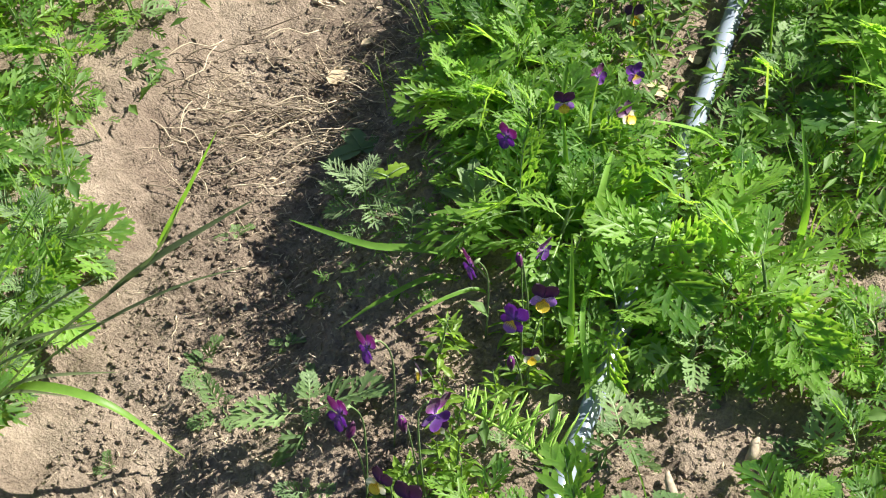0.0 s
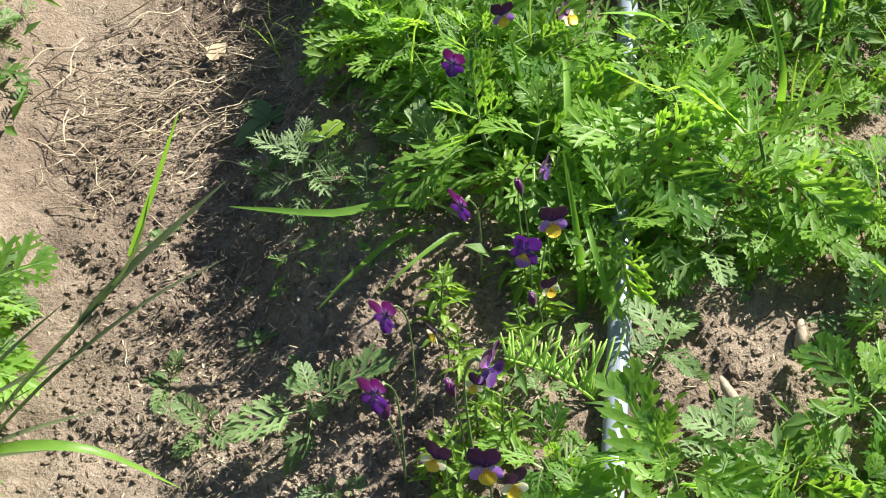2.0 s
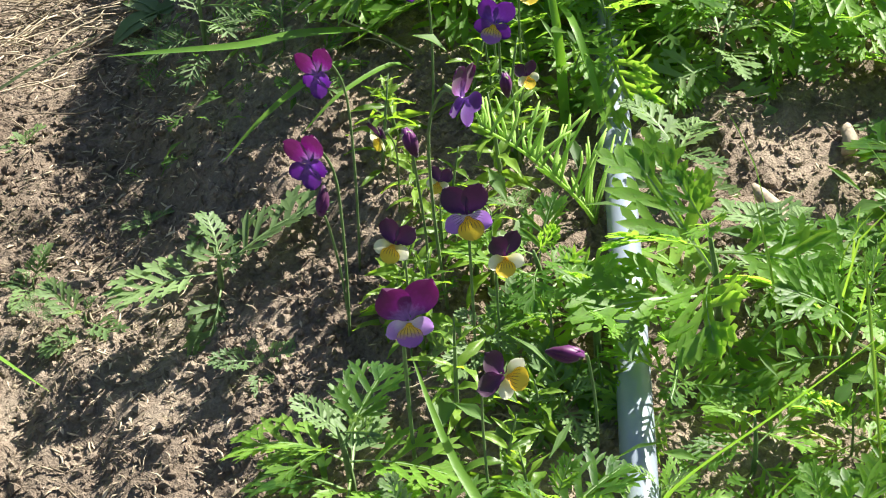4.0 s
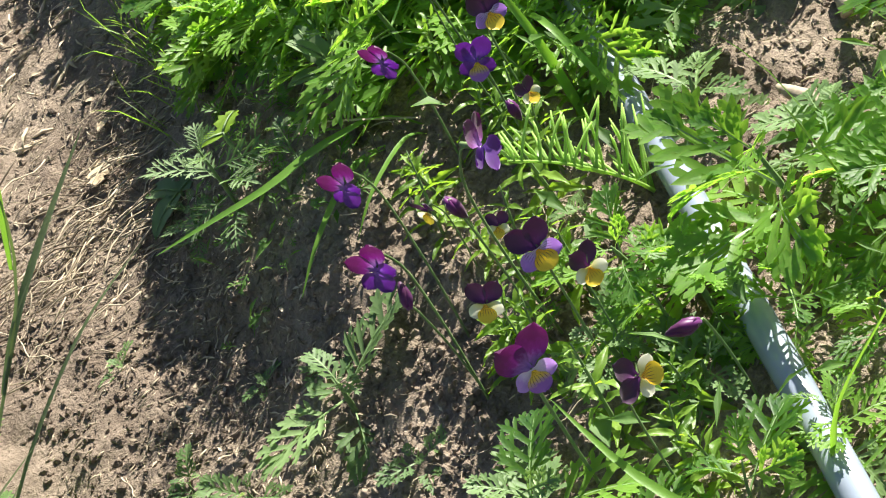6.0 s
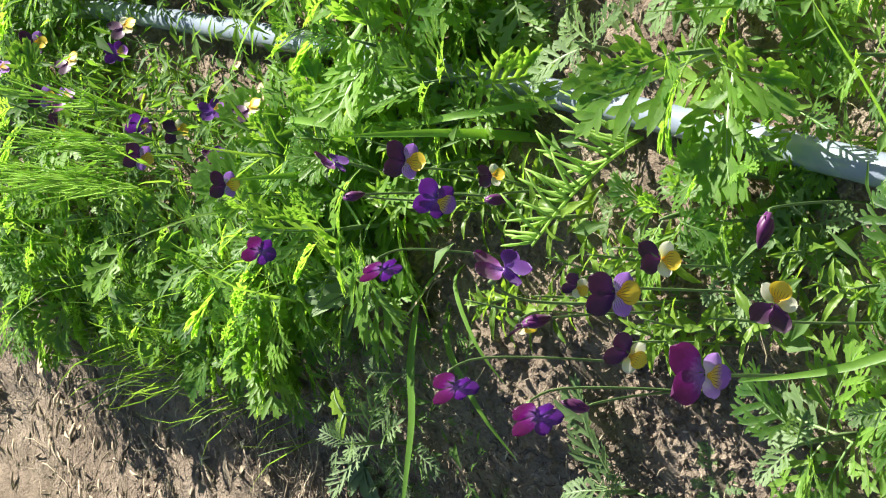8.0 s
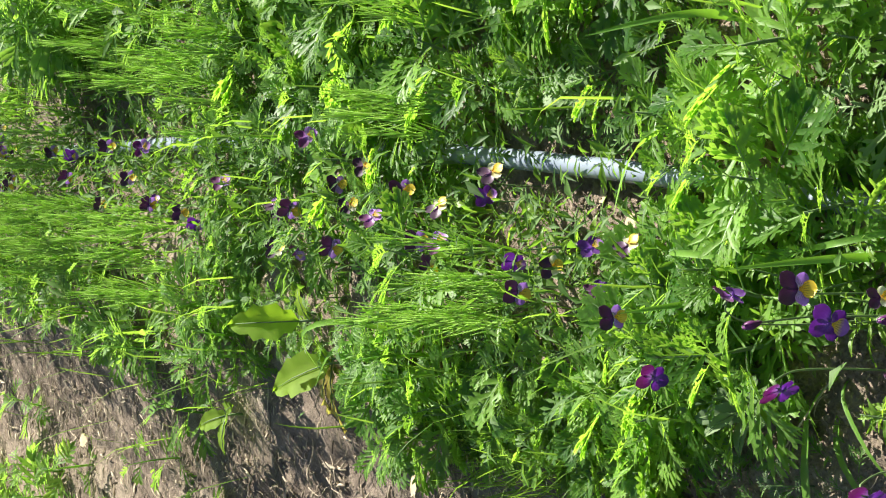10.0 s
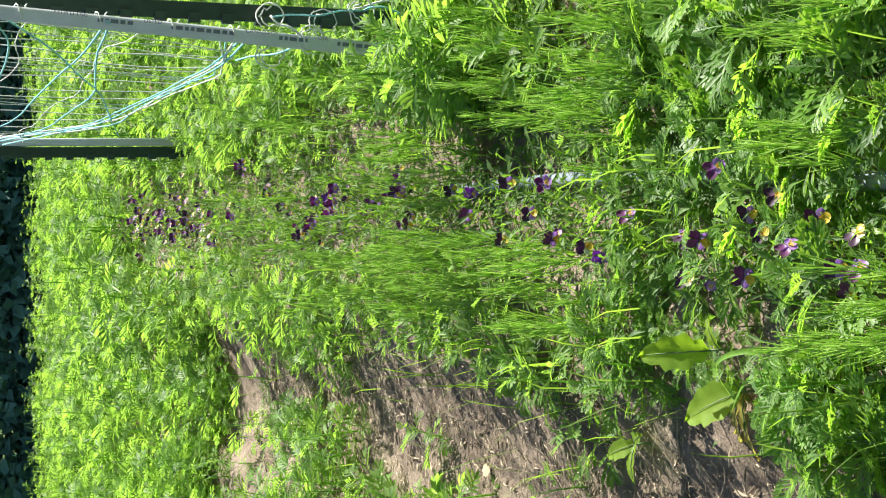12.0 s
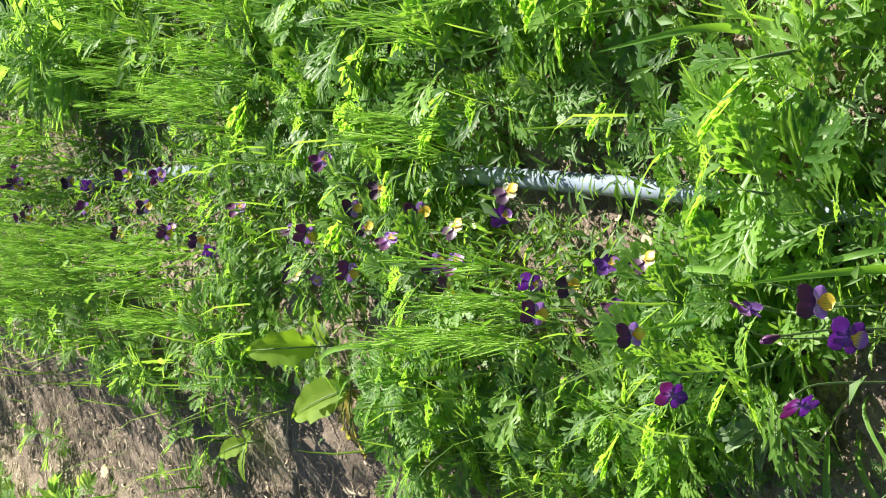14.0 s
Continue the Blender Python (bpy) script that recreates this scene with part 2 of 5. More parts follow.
# ---- mesh helpers ----
def mesh(name, verts, faces, material, smooth=True, uv=None, ribs=0):
    me = bpy.data.meshes.new(name)
    me.from_pydata([tuple(v) for v in verts], [], faces)
    if smooth:
        me.polygons.foreach_set("use_smooth", [True] * len(me.polygons))
    me.materials.append(material)
    if ribs:
        me.materials.append(RIB)
        me.polygons.foreach_set("material_index", [1] * ribs + [0] * (len(me.polygons) - ribs))
    if uv is not None:
        lay = me.uv_layers.new(name="UVMap")
        idx = np.empty(len(me.loops), np.int32)
        me.loops.foreach_get("vertex_index", idx)
        lay.data.foreach_set("uv", np.asarray(uv, np.float32)[idx].ravel())
    me.update()
    return me


def quick_mesh(name, verts, tris, material, smooth=True):
    """A large mesh of triangles from arrays."""
    verts, tris = np.asarray(verts, np.float32), np.asarray(tris, np.int32)
    me = bpy.data.meshes.new(name)
    me.vertices.add(len(verts))
    me.vertices.foreach_set("co", verts.ravel())
    me.loops.add(tris.size)
    me.loops.foreach_set("vertex_index", tris.ravel())
    me.polygons.add(len(tris))
    me.polygons.foreach_set("loop_start", np.arange(0, tris.size, 3, dtype=np.int32))
    me.polygons.foreach_set("use_smooth", np.full(len(tris), smooth))
    me.materials.append(material)
    me.update(calc_edges=True)
    return me


def part(name, me, parent, m=None, label=""):
    ob = new(name, me)
    ob.parent = parent
    if m is not None:
        ob.matrix_local = m
    if label:
        tagged(ob, label)
    return ob


def empty(name, m, label, category, group="", kind=""):
    ob = new(name)
    ob.empty_display_size = 0.02
    ob.matrix_world = m
    return tagged(ob, label, category, group, kind)


def tube(points, radii, sides=6, cap=True):
    """Verts and triangles of a tube along points."""
    pts = [Vector(p) for p in points]
    vs, fs = [], []
    side = None
    for i, p in enumerate(pts):
        d = (pts[min(i + 1, len(pts) - 1)] - pts[max(i - 1, 0)]).normalized()
        if side is None:
            side = d.cross(Vector((0.31, 0.17, 0.93))).normalized()
            if side.length < 0.1:
                side = d.orthogonal().normalized()
        side = (side - d * side.dot(d)).normalized()
        up = d.cross(side)
        r = radii[i] if hasattr(radii, "__len__") else radii
        for k in range(sides):
            a = 2 * math.pi * k / sides
            vs.append(p + (side * math.cos(a) + up * math.sin(a)) * r)
    for i in range(len(pts) - 1):
        for k in range(sides):
            a, b = i * sides + k, i * sides + (k + 1) % sides
            fs += [(a, b, b + sides), (a, b + sides, a + sides)]
    if cap:
        for base in (0, (len(pts) - 1) * sides):
            for k in range(1, sides - 1):
                fs.append((base, base + k, base + k + 1) if base else (base, base + k + 1, base + k))
    return vs, fs


def joined(pieces):
    vs, fs = [], []
    for v, f in pieces:
        o = len(vs)
        vs += list(v)
        fs += [tuple(i + o for i in t) for t in f]
    return vs, fs


def rot(rx, ry, rz):
    return Euler((radians(rx), radians(ry), radians(rz))).to_matrix().to_4x4()


def scatter(pieces, places):
    """Arrays of many copies: pieces are (verts, tris) arrays, places are (piece index, 4x4)."""
    allv, allf, o = [], [], 0
    arrays = [(np.array([tuple(v) for v in a], float), np.array(b, np.int64)) for a, b in pieces]
    for k, m in places:
        v, t = arrays[k]
        mm = np.array(m)
        allv.append(v @ mm[:3, :3].T + mm[:3, 3])
        allf.append(t + o)
        o += len(v)
    return np.concatenate(allv), np.concatenate(allf)


# ---- leaf shapes ----
def smooth(a, b, x):
    t = min(1.0, max(0.0, (x - a) / (b - a)))
    return t * t * (3 - 2 * t)


def bent(vs, arch, fold=0.0, twist=0.0):
    """Bends a flat leaf that lies along +y downwards, and folds it along its midrib."""
    out = []
    for v in vs:
        x, y, z = v
        a = arch * y
        yy = math.sin(a) / arch if abs(arch) > 1e-4 else y
        zz = -(1 - math.cos(a)) / arch if abs(arch) > 1e-4 else 0.0
        h = z + abs(x) * fold + x * twist * y
        out.append(Vector((x, yy + h * math.sin(a), zz + h * math.cos(a))))
    return out


def lobe(base, way, length, width, rng, lite=False):
    """One blunt lobe of a cut leaf, slightly cupped along its vein."""
    side = Vector((-way.y, way.x, 0)).normalized()
    if lite:
        side *= width * 0.6
        return [base, base + way * length * 0.6 + side, base + way * length, base + way * length * 0.6 - side], [(0, 2, 1), (0, 3, 2)]
    lean = rng.uniform(-0.12, 0.12)
    lift = Vector((0, 0, rng.uniform(0.02, 0.06) * length))
    vs = []
    for at, w in ((0.0, 0.58), (0.38, 0.80), (0.68, 0.92), (0.90, 0.46)):
        c = base + way * length * at + side * lean * length * at * at
        vs += [c + side * width * w + lift * w, c, c - side * width * w * rng.uniform(0.9, 1.1) + lift * w]
    vs.append(base + way * length * 1.06 + side * lean * length)
    fs = []
    for a in (0, 3, 6):
        for k in (a, a + 1):
            fs += [(k, k + 3, k + 1), (k + 1, k + 3, k + 4)]
    return vs, fs + [(9, 12, 10), (10, 12, 11)]


def cut_leaf(seed, pairs=4, wide=0.42, lobe_w=0.10, spread=44, twice=False, teeth=True, arch=0.9, stalk=0.20, fold=0.22, wing=0.030, lite=False, rib=False):
    """A deeply cut leaf of unit length along +y."""
    rng = random.Random(seed)
    pieces = []
    n = 2 if lite else 5
    if rib:
        vs = [Vector((x, i / 5 * 0.9, 0.012)) for i in range(6) for x in (-0.008 + 0.001 * i, 0.008 - 0.001 * i)]
        pieces.append((vs, [t for i in range(5) for t in ((2 * i, 2 * i + 1, 2 * i + 3), (2 * i, 2 * i + 3, 2 * i + 2))]))
    rib_v, rib_f = [], []
    for i in range(n + 1):
        y = i / n * 0.93
        w = 0.012 + wing * smooth(stalk, stalk + 0.35, y)
        if lite:
            rib_v += [Vector((-w, y, 0)), Vector((w, y, 0))]
            if i < n:
                rib_f += [(2 * i, 2 * i + 1, 2 * i + 3), (2 * i, 2 * i + 3, 2 * i + 2)]
            continue
        rib_v += [Vector((-w, y, 0.004)), Vector((0, y, -0.006)), Vector((w, y, 0.004))]
        if i < n:
            for a in (3 * i, 3 * i + 1):
                rib_f += [(a, a + 1, a + 4), (a, a + 4, a + 3)]
    pieces.append((rib_v, rib_f))
    for i in range(pairs):
        u = (i + 0.5) / pairs
        y = stalk + (0.84 - stalk) * u
        ln = wide * (math.sin(math.pi * (0.24 + 0.62 * u)) ** 0.8) * rng.uniform(0.88, 1.1)
        for s in (-1, 1):
            a = radians(spread + 6 - 16 * u + rng.uniform(-7, 7))
            way = Vector((s * math.sin(a), math.cos(a), rng.uniform(-0.05, 0.22))).normalized()
            root = Vector((s * 0.012, y + rng.uniform(-0.02, 0.02), 0.002))
            pieces.append(lobe(root, way, ln, lobe_w * rng.uniform(0.85, 1.1), rng, lite))
            if twice and ln > 0.16:
                for q, t in ((0.30, s), (0.46, -s), (0.62, s), (0.74, -s))[:4 if teeth else 3]:
                    b = radians(rng.uniform(34, 46)) * t
                    sub = Vector((way.x * math.cos(b) + way.y * math.sin(b), way.y * math.cos(b) - way.x * math.sin(b), way.z + 0.05))
                    pieces.append(lobe(root + way * ln * q, sub, ln * (0.44 if q < 0.6 else 0.30) * rng.uniform(0.8, 1.15), lobe_w * 0.62, rng, not teeth))
    pieces.append(lobe(Vector((0, 0.76, 0.002)), Vector((0, 1, 0)), 0.27, lobe_w * 1.15, rng, lite))
    if twice and teeth:
        for q, t in ((0.80, 1), (0.84, -1), (0.92, 1), (0.95, -1)):
            pieces.append(lobe(Vector((0, q, 0.003)), Vector((t * 0.62, 0.78, 0.05)), 0.13 if q < 0.9 else 0.09, lobe_w * 0.7, rng))
    vs, fs = joined(pieces)
    return bent(vs, arch, fold, rng.uniform(-0.3, 0.3)), fs


def oval_leaf(length, width, arch=0.6, fold=0.25, wave=0.0, tip=1.0, n=8):
    """A plain pointed leaf along +y."""
    vs, fs = [], []
    for i in range(n + 1):
        u = i / n
        w = width * 0.5 * (math.sin(math.pi * u ** 0.8) ** 0.75 if 0 < u < 1 else 0.04) * (1 - 0.15 * (u > 0.9) * tip)
        wob = wave * math.sin(i * 2.4)
        vs += [Vector((-w - wob * width * 0.08, u, wob * 0.03)), Vector((-w * 0.5, u, 0)), Vector((0, u, -0.012)), Vector((w * 0.5, u, 0)), Vector((w + wob * width * 0.08, u, -wob * 0.03))]
        if i < n:
            for k in range(4):
                a = i * 5 + k
                fs += [(a, a + 1, a + 6), (a, a + 6, a + 5)]
    return [v * length for v in bent([Vector((v.x / max(length, 1e-6), v.y, v.z)) for v in vs], arch, fold)], fs


def blade(points, width, fold=0.35, n=10):
    """A grass blade through points, folded along its middle, tapering to its tip."""
    pts = [Vector(p) for p in points]
    line = []
    m = len(pts) - 1
    for i in range(n + 1):
        u = i / n * m
        k = min(int(u), m - 1)
        f = u - k
        p0, p1, p2, p3 = pts[max(k - 1, 0)], pts[k], pts[k + 1], pts[min(k + 2, m)]
        line.append(0.5 * ((2 * p1) + (p2 - p0) * f + (2 * p0 - 5 * p1 + 4 * p2 - p3) * f * f + (3 * p1 - p0 - 3 * p2 + p3) * f ** 3))
    vs, fs = [], []
    for i, p in enumerate(line):
        d = (line[min(i + 1, n)] - line[max(i - 1, 0)]).normalized()
        side = d.cross(Vector((0, 0, 1)))
        side = side.normalized() if side.length > 0.05 else Vector((1, 0, 0))
        up = side.cross(d)
        u = i / n
        w = width * 0.5 * (0.55 + 0.45 * min(1, u * 4)) * max(0.03, (1 - u ** 2.6))
        vs += [p - side * w + up * w * fold, p, p + side * w + up * w * fold]
        if i < n:
            a = 3 * i
            fs += [(a, a + 1, a + 4), (a, a + 4, a + 3), (a + 1, a + 2, a + 5), (a + 1, a + 5, a + 4)]
    return vs, fs


# ---- ground ----
def ground(x, y):
    """The lie of the land: a trodden furrow beside a low bed."""
    far = smooth(0.46, 0.70, y)
    edge = -0.170 - 0.010 * far + 0.03 * smooth(1.0, 1.6, y) * math.sin(y * 2.3)
    near = smooth(0.34, 0.12, y)
    bed = smooth(edge - 0.105 - 0.02 * far, edge + 0.080 + 0.10 * far, x)
    bed += (min(1.0, max(0.0, (x + 0.31) / 0.32)) - bed) * near
    left = smooth(-0.42, -0.56, x)
    z = -0.060 + 0.117 * bed + 0.05 * left
    fade = smooth(4.5, 8.0, y)
    z += 0.035 * smooth(1.1, 1.7, y) * (1 - bed)
    z = z * (1 - fade) + 0.02 * fade
    return z + 0.012 * noise.noise((x * 3.1, y * 3.1, 0.3))


def rough_ground(x, y):
    z = ground(x, y) + 0.016 * smooth(1.0, 1.8, y) * smooth(5.5, 4.5, y) * noise.noise((x * 8, y * 8, 4.0))
    if abs(x) < 2 and -1.5 < y < 6:
        n1 = noise.noise((x * 21, y * 21, 2.0))
        n2 = noise.noise((x * 55, y * 55, 5.0))
        z += 0.010 * n1 + (0.004 + 0.004 * smooth(-0.25, -0.1, x)) * n2 + 0.0045 * abs(noise.noise((x * 110, y * 110, 8.0)))
    return z


def steps(*runs):
    out = []
    for a, b, s in runs:
        k = max(1, int(round((b - a) / s)))
        out += [a + (b - a) * i / k for i in range(k)]
    return out + [runs[-1][1]]


def build_ground():
    xs = steps((-400, -60, 85), (-60, -8, 13), (-8, -2, 1.0), (-2, -0.75, 0.06), (-0.75, 0.5, 0.0075), (0.5, 1.2, 0.03), (1.2, 4, 0.2), (4, 12, 1.6), (12, 60, 16), (60, 400, 85))
    ys = steps((-400, -20, 95), (-20, -3, 3.4), (-3, -0.6, 0.16), (-0.6, 1.0, 0.0075), (1.0, 2.4, 0.014), (2.4, 5.2, 0.03), (5.2, 9, 0.15), (9, 30, 1.5), (30, 100, 14), (100, 500, 80))
    nx = len(xs)
    verts = [(x, y, rough_ground(x, y)) for y in ys for x in xs]
    tris = []
    for j in range(len(ys) - 1):
        o = j * nx
        for i in range(nx - 1):
            a = o + i
            tris += [(a, a + 1, a + nx + 1), (a, a + nx + 1, a + nx)]
    ob = new("ground", quick_mesh("ground", verts, tris, SOIL))
    tagged(ob, "dry crumbly brown garden soil with a trodden furrow", "soil", kind="structure")


build_ground()


# ---- plants ----
def at_ground(x, y, turn=0.0, size=1.0, lean=0.0, lean_way=0.0):
    m = Matrix.Translation((x, y, ground(x, y) - 0.004)) @ rot(0, 0, lean_way) @ rot(lean, 0, 0) @ rot(0, 0, turn - lean_way)
    return m @ Matrix.Scale(size, 4)


RAG_SHAPES = [cut_leaf(10 + i, pairs=4 + (i > 1), wide=0.40 + 0.03 * (i % 3), lobe_w=0.036 + 0.005 * (i % 2), twice=True, spread=44 + 4 * (i % 2), arch=0.40 + 0.25 * i, fold=0.14 + 0.08 * (i % 3), wing=0.016, rib=True) for i in range(4)]
LARGE_SHAPES = [cut_leaf(16 + i, pairs=3 + (i == 2), wide=0.42, lobe_w=0.052, twice=True, spread=42, arch=0.3 + 0.3 * i, fold=0.20, wing=0.024, rib=True) for i in range(3)]
SEED_SHAPES = [cut_leaf(20 + i, pairs=5, wide=0.36, lobe_w=0.040, spread=52, twice=True, arch=0.5 + 0.4 * i, fold=0.12, wing=0.022, rib=True) for i in range(3)]
RAG_MESH = [mesh("ragweed_leaf", v, f, RAG, ribs=10) for v, f in RAG_SHAPES]
SEED_MESH = [mesh("seedling_leaf", v, f, SEEDLING, ribs=10) for v, f in SEED_SHAPES]
LARGE_MESH = [mesh("ragweed_leaf", v, f, RAG, ribs=10) for v, f in LARGE_SHAPES]
MIXED_MESH = RAG_MESH + SEED_MESH[:1]
FINE_SHAPES = [cut_leaf(40 + i, pairs=6, wide=0.32, lobe_w=0.022, spread=46, twice=True, teeth=False, arch=0.5 + 0.3 * i, wing=0.006) for i in range(2)]
FINE_MESH = [mesh("fine_leaf", v, f, GREY_LEAF) for v, f in FINE_SHAPES]


def leafy_frames(rng, height, tiers, leaf, top=0.45, whorl=2, droop=0.0):
    """Where the leaves of an upright weed sit: tiers of leaves round a slightly bent stem."""
    out = []
    bend = Vector((rng.uniform(-1, 1), rng.uniform(-1, 1), 0)) * height * 0.16
    for i in range(tiers):
        u = (i + 0.6) / tiers
        p = Vector((0, 0, height * u)) + bend * u * u
        az = 90 * i + rng.uniform(-25, 25)
        size = leaf * (0.72 + 0.5 * math.sin(math.pi * min(1, 0.18 + u * 0.75))) * (1 - (1 - top) * max(0, u - 0.55) / 0.45)
        for k in range(whorl):
            tilt = 10 + 40 * u ** 1.3 + rng.uniform(-16, 16) - droop
            out.append(Matrix.Translation(p) @ rot(0, 0, az + 360 / whorl * k + rng.uniform(-14, 14)) @ rot(tilt, rng.uniform(-35, 35), 0) @ Matrix.Scale(size * rng.uniform(0.85, 1.12), 4))
    line = [Vector((0, 0, height * u)) + bend * u * u for u in (0, 0.3, 0.6, 0.85, 1.0)]
    return out, line


def cut_weed(name, m, seed, height, tiers, leaf, meshes, label, category, group, whorl=2, thick=0.0028):
    rng = random.Random(seed)
    root = empty(name, m, label, category, group)
    frames, line = leafy_frames(rng, height, tiers, leaf, whorl=whorl)
    v, f = tube(line, [thick, thick * 0.9, thick * 0.75, thick * 0.5, thick * 0.25], 6)
    part("stem", mesh("stem", v, f, STEM), root)
    for fr in frames:
        part("leaf", rng.choice(meshes), root, fr)
    return root


RAG_LABEL = "bright green weed with deeply cut feathery leaves on bare soil"
rag_templates = []
rag_joined = []


def ragweeds():
    """Templates first, set at measured spots, then the rest of the patch."""
    spots = [(0.168, -0.008, 0.13, 5, 0.086), (0.166, 0.150, 0.06, 4, 0.052), (-0.072, -0.088, 0.10, 5, 0.070),
             (0.088, -0.028, 0.09, 5, 0.055), (0.213, 0.395, 0.14, 5, 0.094), (0.282, 0.338, 0.14, 5, 0.096), (0.335, 0.085, 0.10, 5, 0.066)]
    for i, (x, y, h, tiers, leaf) in enumerate(spots):
        rag_templates.append(cut_weed("ragweed", at_ground(x, y, 37 * i), 100 + i, h * 0.75, tiers, leaf, SEED_MESH if i == 1 else MIXED_MESH if i == 2 else LARGE_MESH if i in (0, 6) else RAG_MESH + LARGE_MESH[:1], RAG_LABEL, "weed", "ragweed patch"))
    more = [(0.235, -0.060, 5, 0.75), (0.265, 0.010, 0, 0.70), (0.41, 0.10, 3, 0.9), (0.39, 0.19, 5, 0.5), (0.315, 0.270, 6, 0.8), (0.235, 0.310, 4, 0.75),
            (0.160, 0.345, 5, 0.95), (0.122, 0.375, 4, 0.6), (0.240, 0.46, 5, 0.6), (0.345, 0.44, 4, 0.55), (0.355, 0.300, 3, 0.9), (0.30, 0.53, 5, 0.55), (0.215, 0.255, 1, 1.2), (0.272, 0.262, 3, 0.8), (0.195, 0.285, 3, 0.9), (0.40, 0.33, 5, 0.55),
            (0.064, 0.022, 3, 1.05), (0.022, -0.020, 1, 0.95), (0.058, -0.075, 1, 0.85), (0.125, -0.075, 3, 0.8), (0.165, -0.130, 3, 0.75), (0.225, -0.125, 5, 0.4), (0.100, -0.175, 2, 0.6), (0.035, -0.185, 4, 0.55), (-0.030, -0.175, 2, 0.85),
            (0.060, 0.120, 1, 0.5), (0.145, 0.275, 5, 0.75), (0.108, 0.305, 4, 0.65)]
    for k, (x, y, i, s) in enumerate(more):
        copy_thing(rag_templates[i], at_ground(x, y, 61 * k, s, 6, 40 * k))
    for k, (x, y, i, s) in enumerate(((0.085, 0.45, 5, 0.6), (0.030, 0.56, 5, 0.6), (0.075, 0.535, 3, 0.6), (-0.025, 0.54, 5, 0.62), (-0.070, 0.545, 0, 0.7), (-0.115, 0.585, 4, 0.6), (-0.125, 0.640, 0, 0.5), (0.020, 0.62, 4, 0.6), (-0.045, 0.62, 0, 0.7), (-0.085, 0.68, 5, 0.6), (0.060, 0.66, 3, 0.7),
                                      (0.000, 0.70, 4, 0.6), (0.045, 0.435, 3, 0.9), (0.022, 0.392, 5, 0.95), (0.060, 0.372, 4, 0.85), (0.060, 0.490, 5, 0.8), (-0.055, 0.520, 3, 1.1), (0.000, 0.510, 3, 1.2), (-0.105, 0.555, 4, 0.70), (0.095, 0.425, 5, 0.7), (0.19, 0.98, 3, 1.0), (0.235, 1.08, 4, 0.9), (0.19, 1.2, 0, 0.9), (0.25, 1.3, 4, 0.9), (0.21, 1.45, 3, 1.0), (0.2, 1.6, 4, 0.9), (0.275, 0.64, 5, 0.6), (0.28, 0.80, 4, 0.6), (0.40, 0.62, 0, 1.1), (0.40, 0.82, 5, 1.1), (0.38, 0.98, 0, 1.1), (0.40, 0.68, 5, 1.0), (0.29, 1.12, 0, 1.0), (0.38, 1.15, 5, 1.1), (0.31, 1.35, 0, 1.0), (0.42, 1.0, 0, 1.1), (0.36, 1.5, 0, 1.0), (0.44, 1.3, 5, 1.1), (-0.030, 0.83, 0, 0.7))):
        copy_thing(rag_templates[i], at_ground(x, y, 77 * k, s, 5, 50 * k))
    rng = random.Random(5)
    kept = [(a[0], a[1]) for a in spots] + [(a[0], a[1]) for a in more]
    for _ in range(24):
        x, y = rng.uniform(-0.13, -0.04), rng.uniform(0.58, 0.80)
        copy_thing(rag_templates[rng.randrange(7)], at_ground(x, y, rng.uniform(0, 360), rng.uniform(0.4, 0.58), rng.uniform(0, 15), rng.uniform(0, 360)))
    for _ in range(16):
        x, y = rng.uniform(-0.15, -0.10), rng.uniform(0.58, 0.86)
        copy_thing(rag_templates[rng.randrange(7)], at_ground(x, y, rng.uniform(0, 360), rng.uniform(0.26, 0.38), rng.uniform(0, 15), rng.uniform(0, 360)))
    for _ in range(22):
        x, y = rng.uniform(-0.15, -0.07), rng.uniform(0.80, 1.08)
        copy_thing(rag_templates[rng.randrange(7)], at_ground(x, y, rng.uniform(0, 360), rng.uniform(0.30, 0.44), rng.uniform(0, 15), rng.uniform(0, 360)))
    for _ in range(14):
        x, y = rng.uniform(-0.12, -0.02), rng.uniform(0.92, 1.22)
        copy_thing(rag_templates[rng.randrange(7)], at_ground(x, y, rng.uniform(0, 360), rng.uniform(0.55, 0.8), rng.uniform(0, 15), rng.uniform(0, 360)))
    for _ in range(34):
        x, y = rng.uniform(-0.19, 0.04), rng.uniform(0.46, 1.15)
        if x < -0.03 - 0.10 * smooth(0.42, 0.7, y):
            continue
        kept.append((x, y))
        copy_thing(rag_templates[rng.randrange(7)], at_ground(x, y, rng.uniform(0, 360), rng.uniform(0.42, 0.62), rng.uniform(0, 15), rng.uniform(0, 360)))
    for _ in range(42):
        x, y = rng.uniform(-0.80, -0.49), rng.uniform(0.10, 1.0)
        kept.append((x, y))
        copy_thing(rag_templates[rng.choice((1, 2, 3, 3, 4))], at_ground(x, y, rng.uniform(0, 360), rng.uniform(0.7, 1.05), rng.uniform(0, 15), rng.uniform(0, 360)))
    low = random.Random(6)
    for _ in range(34):
        x, y = low.uniform(-0.10, 0.09), low.uniform(1.20, 1.66)
        copy_thing(rag_templates[low.choice((1, 2, 3))], at_ground(x, y, low.uniform(0, 360), low.uniform(0.38, 0.6), low.uniform(0, 15), low.uniform(0, 360)))
    tries = 0
    made = 0
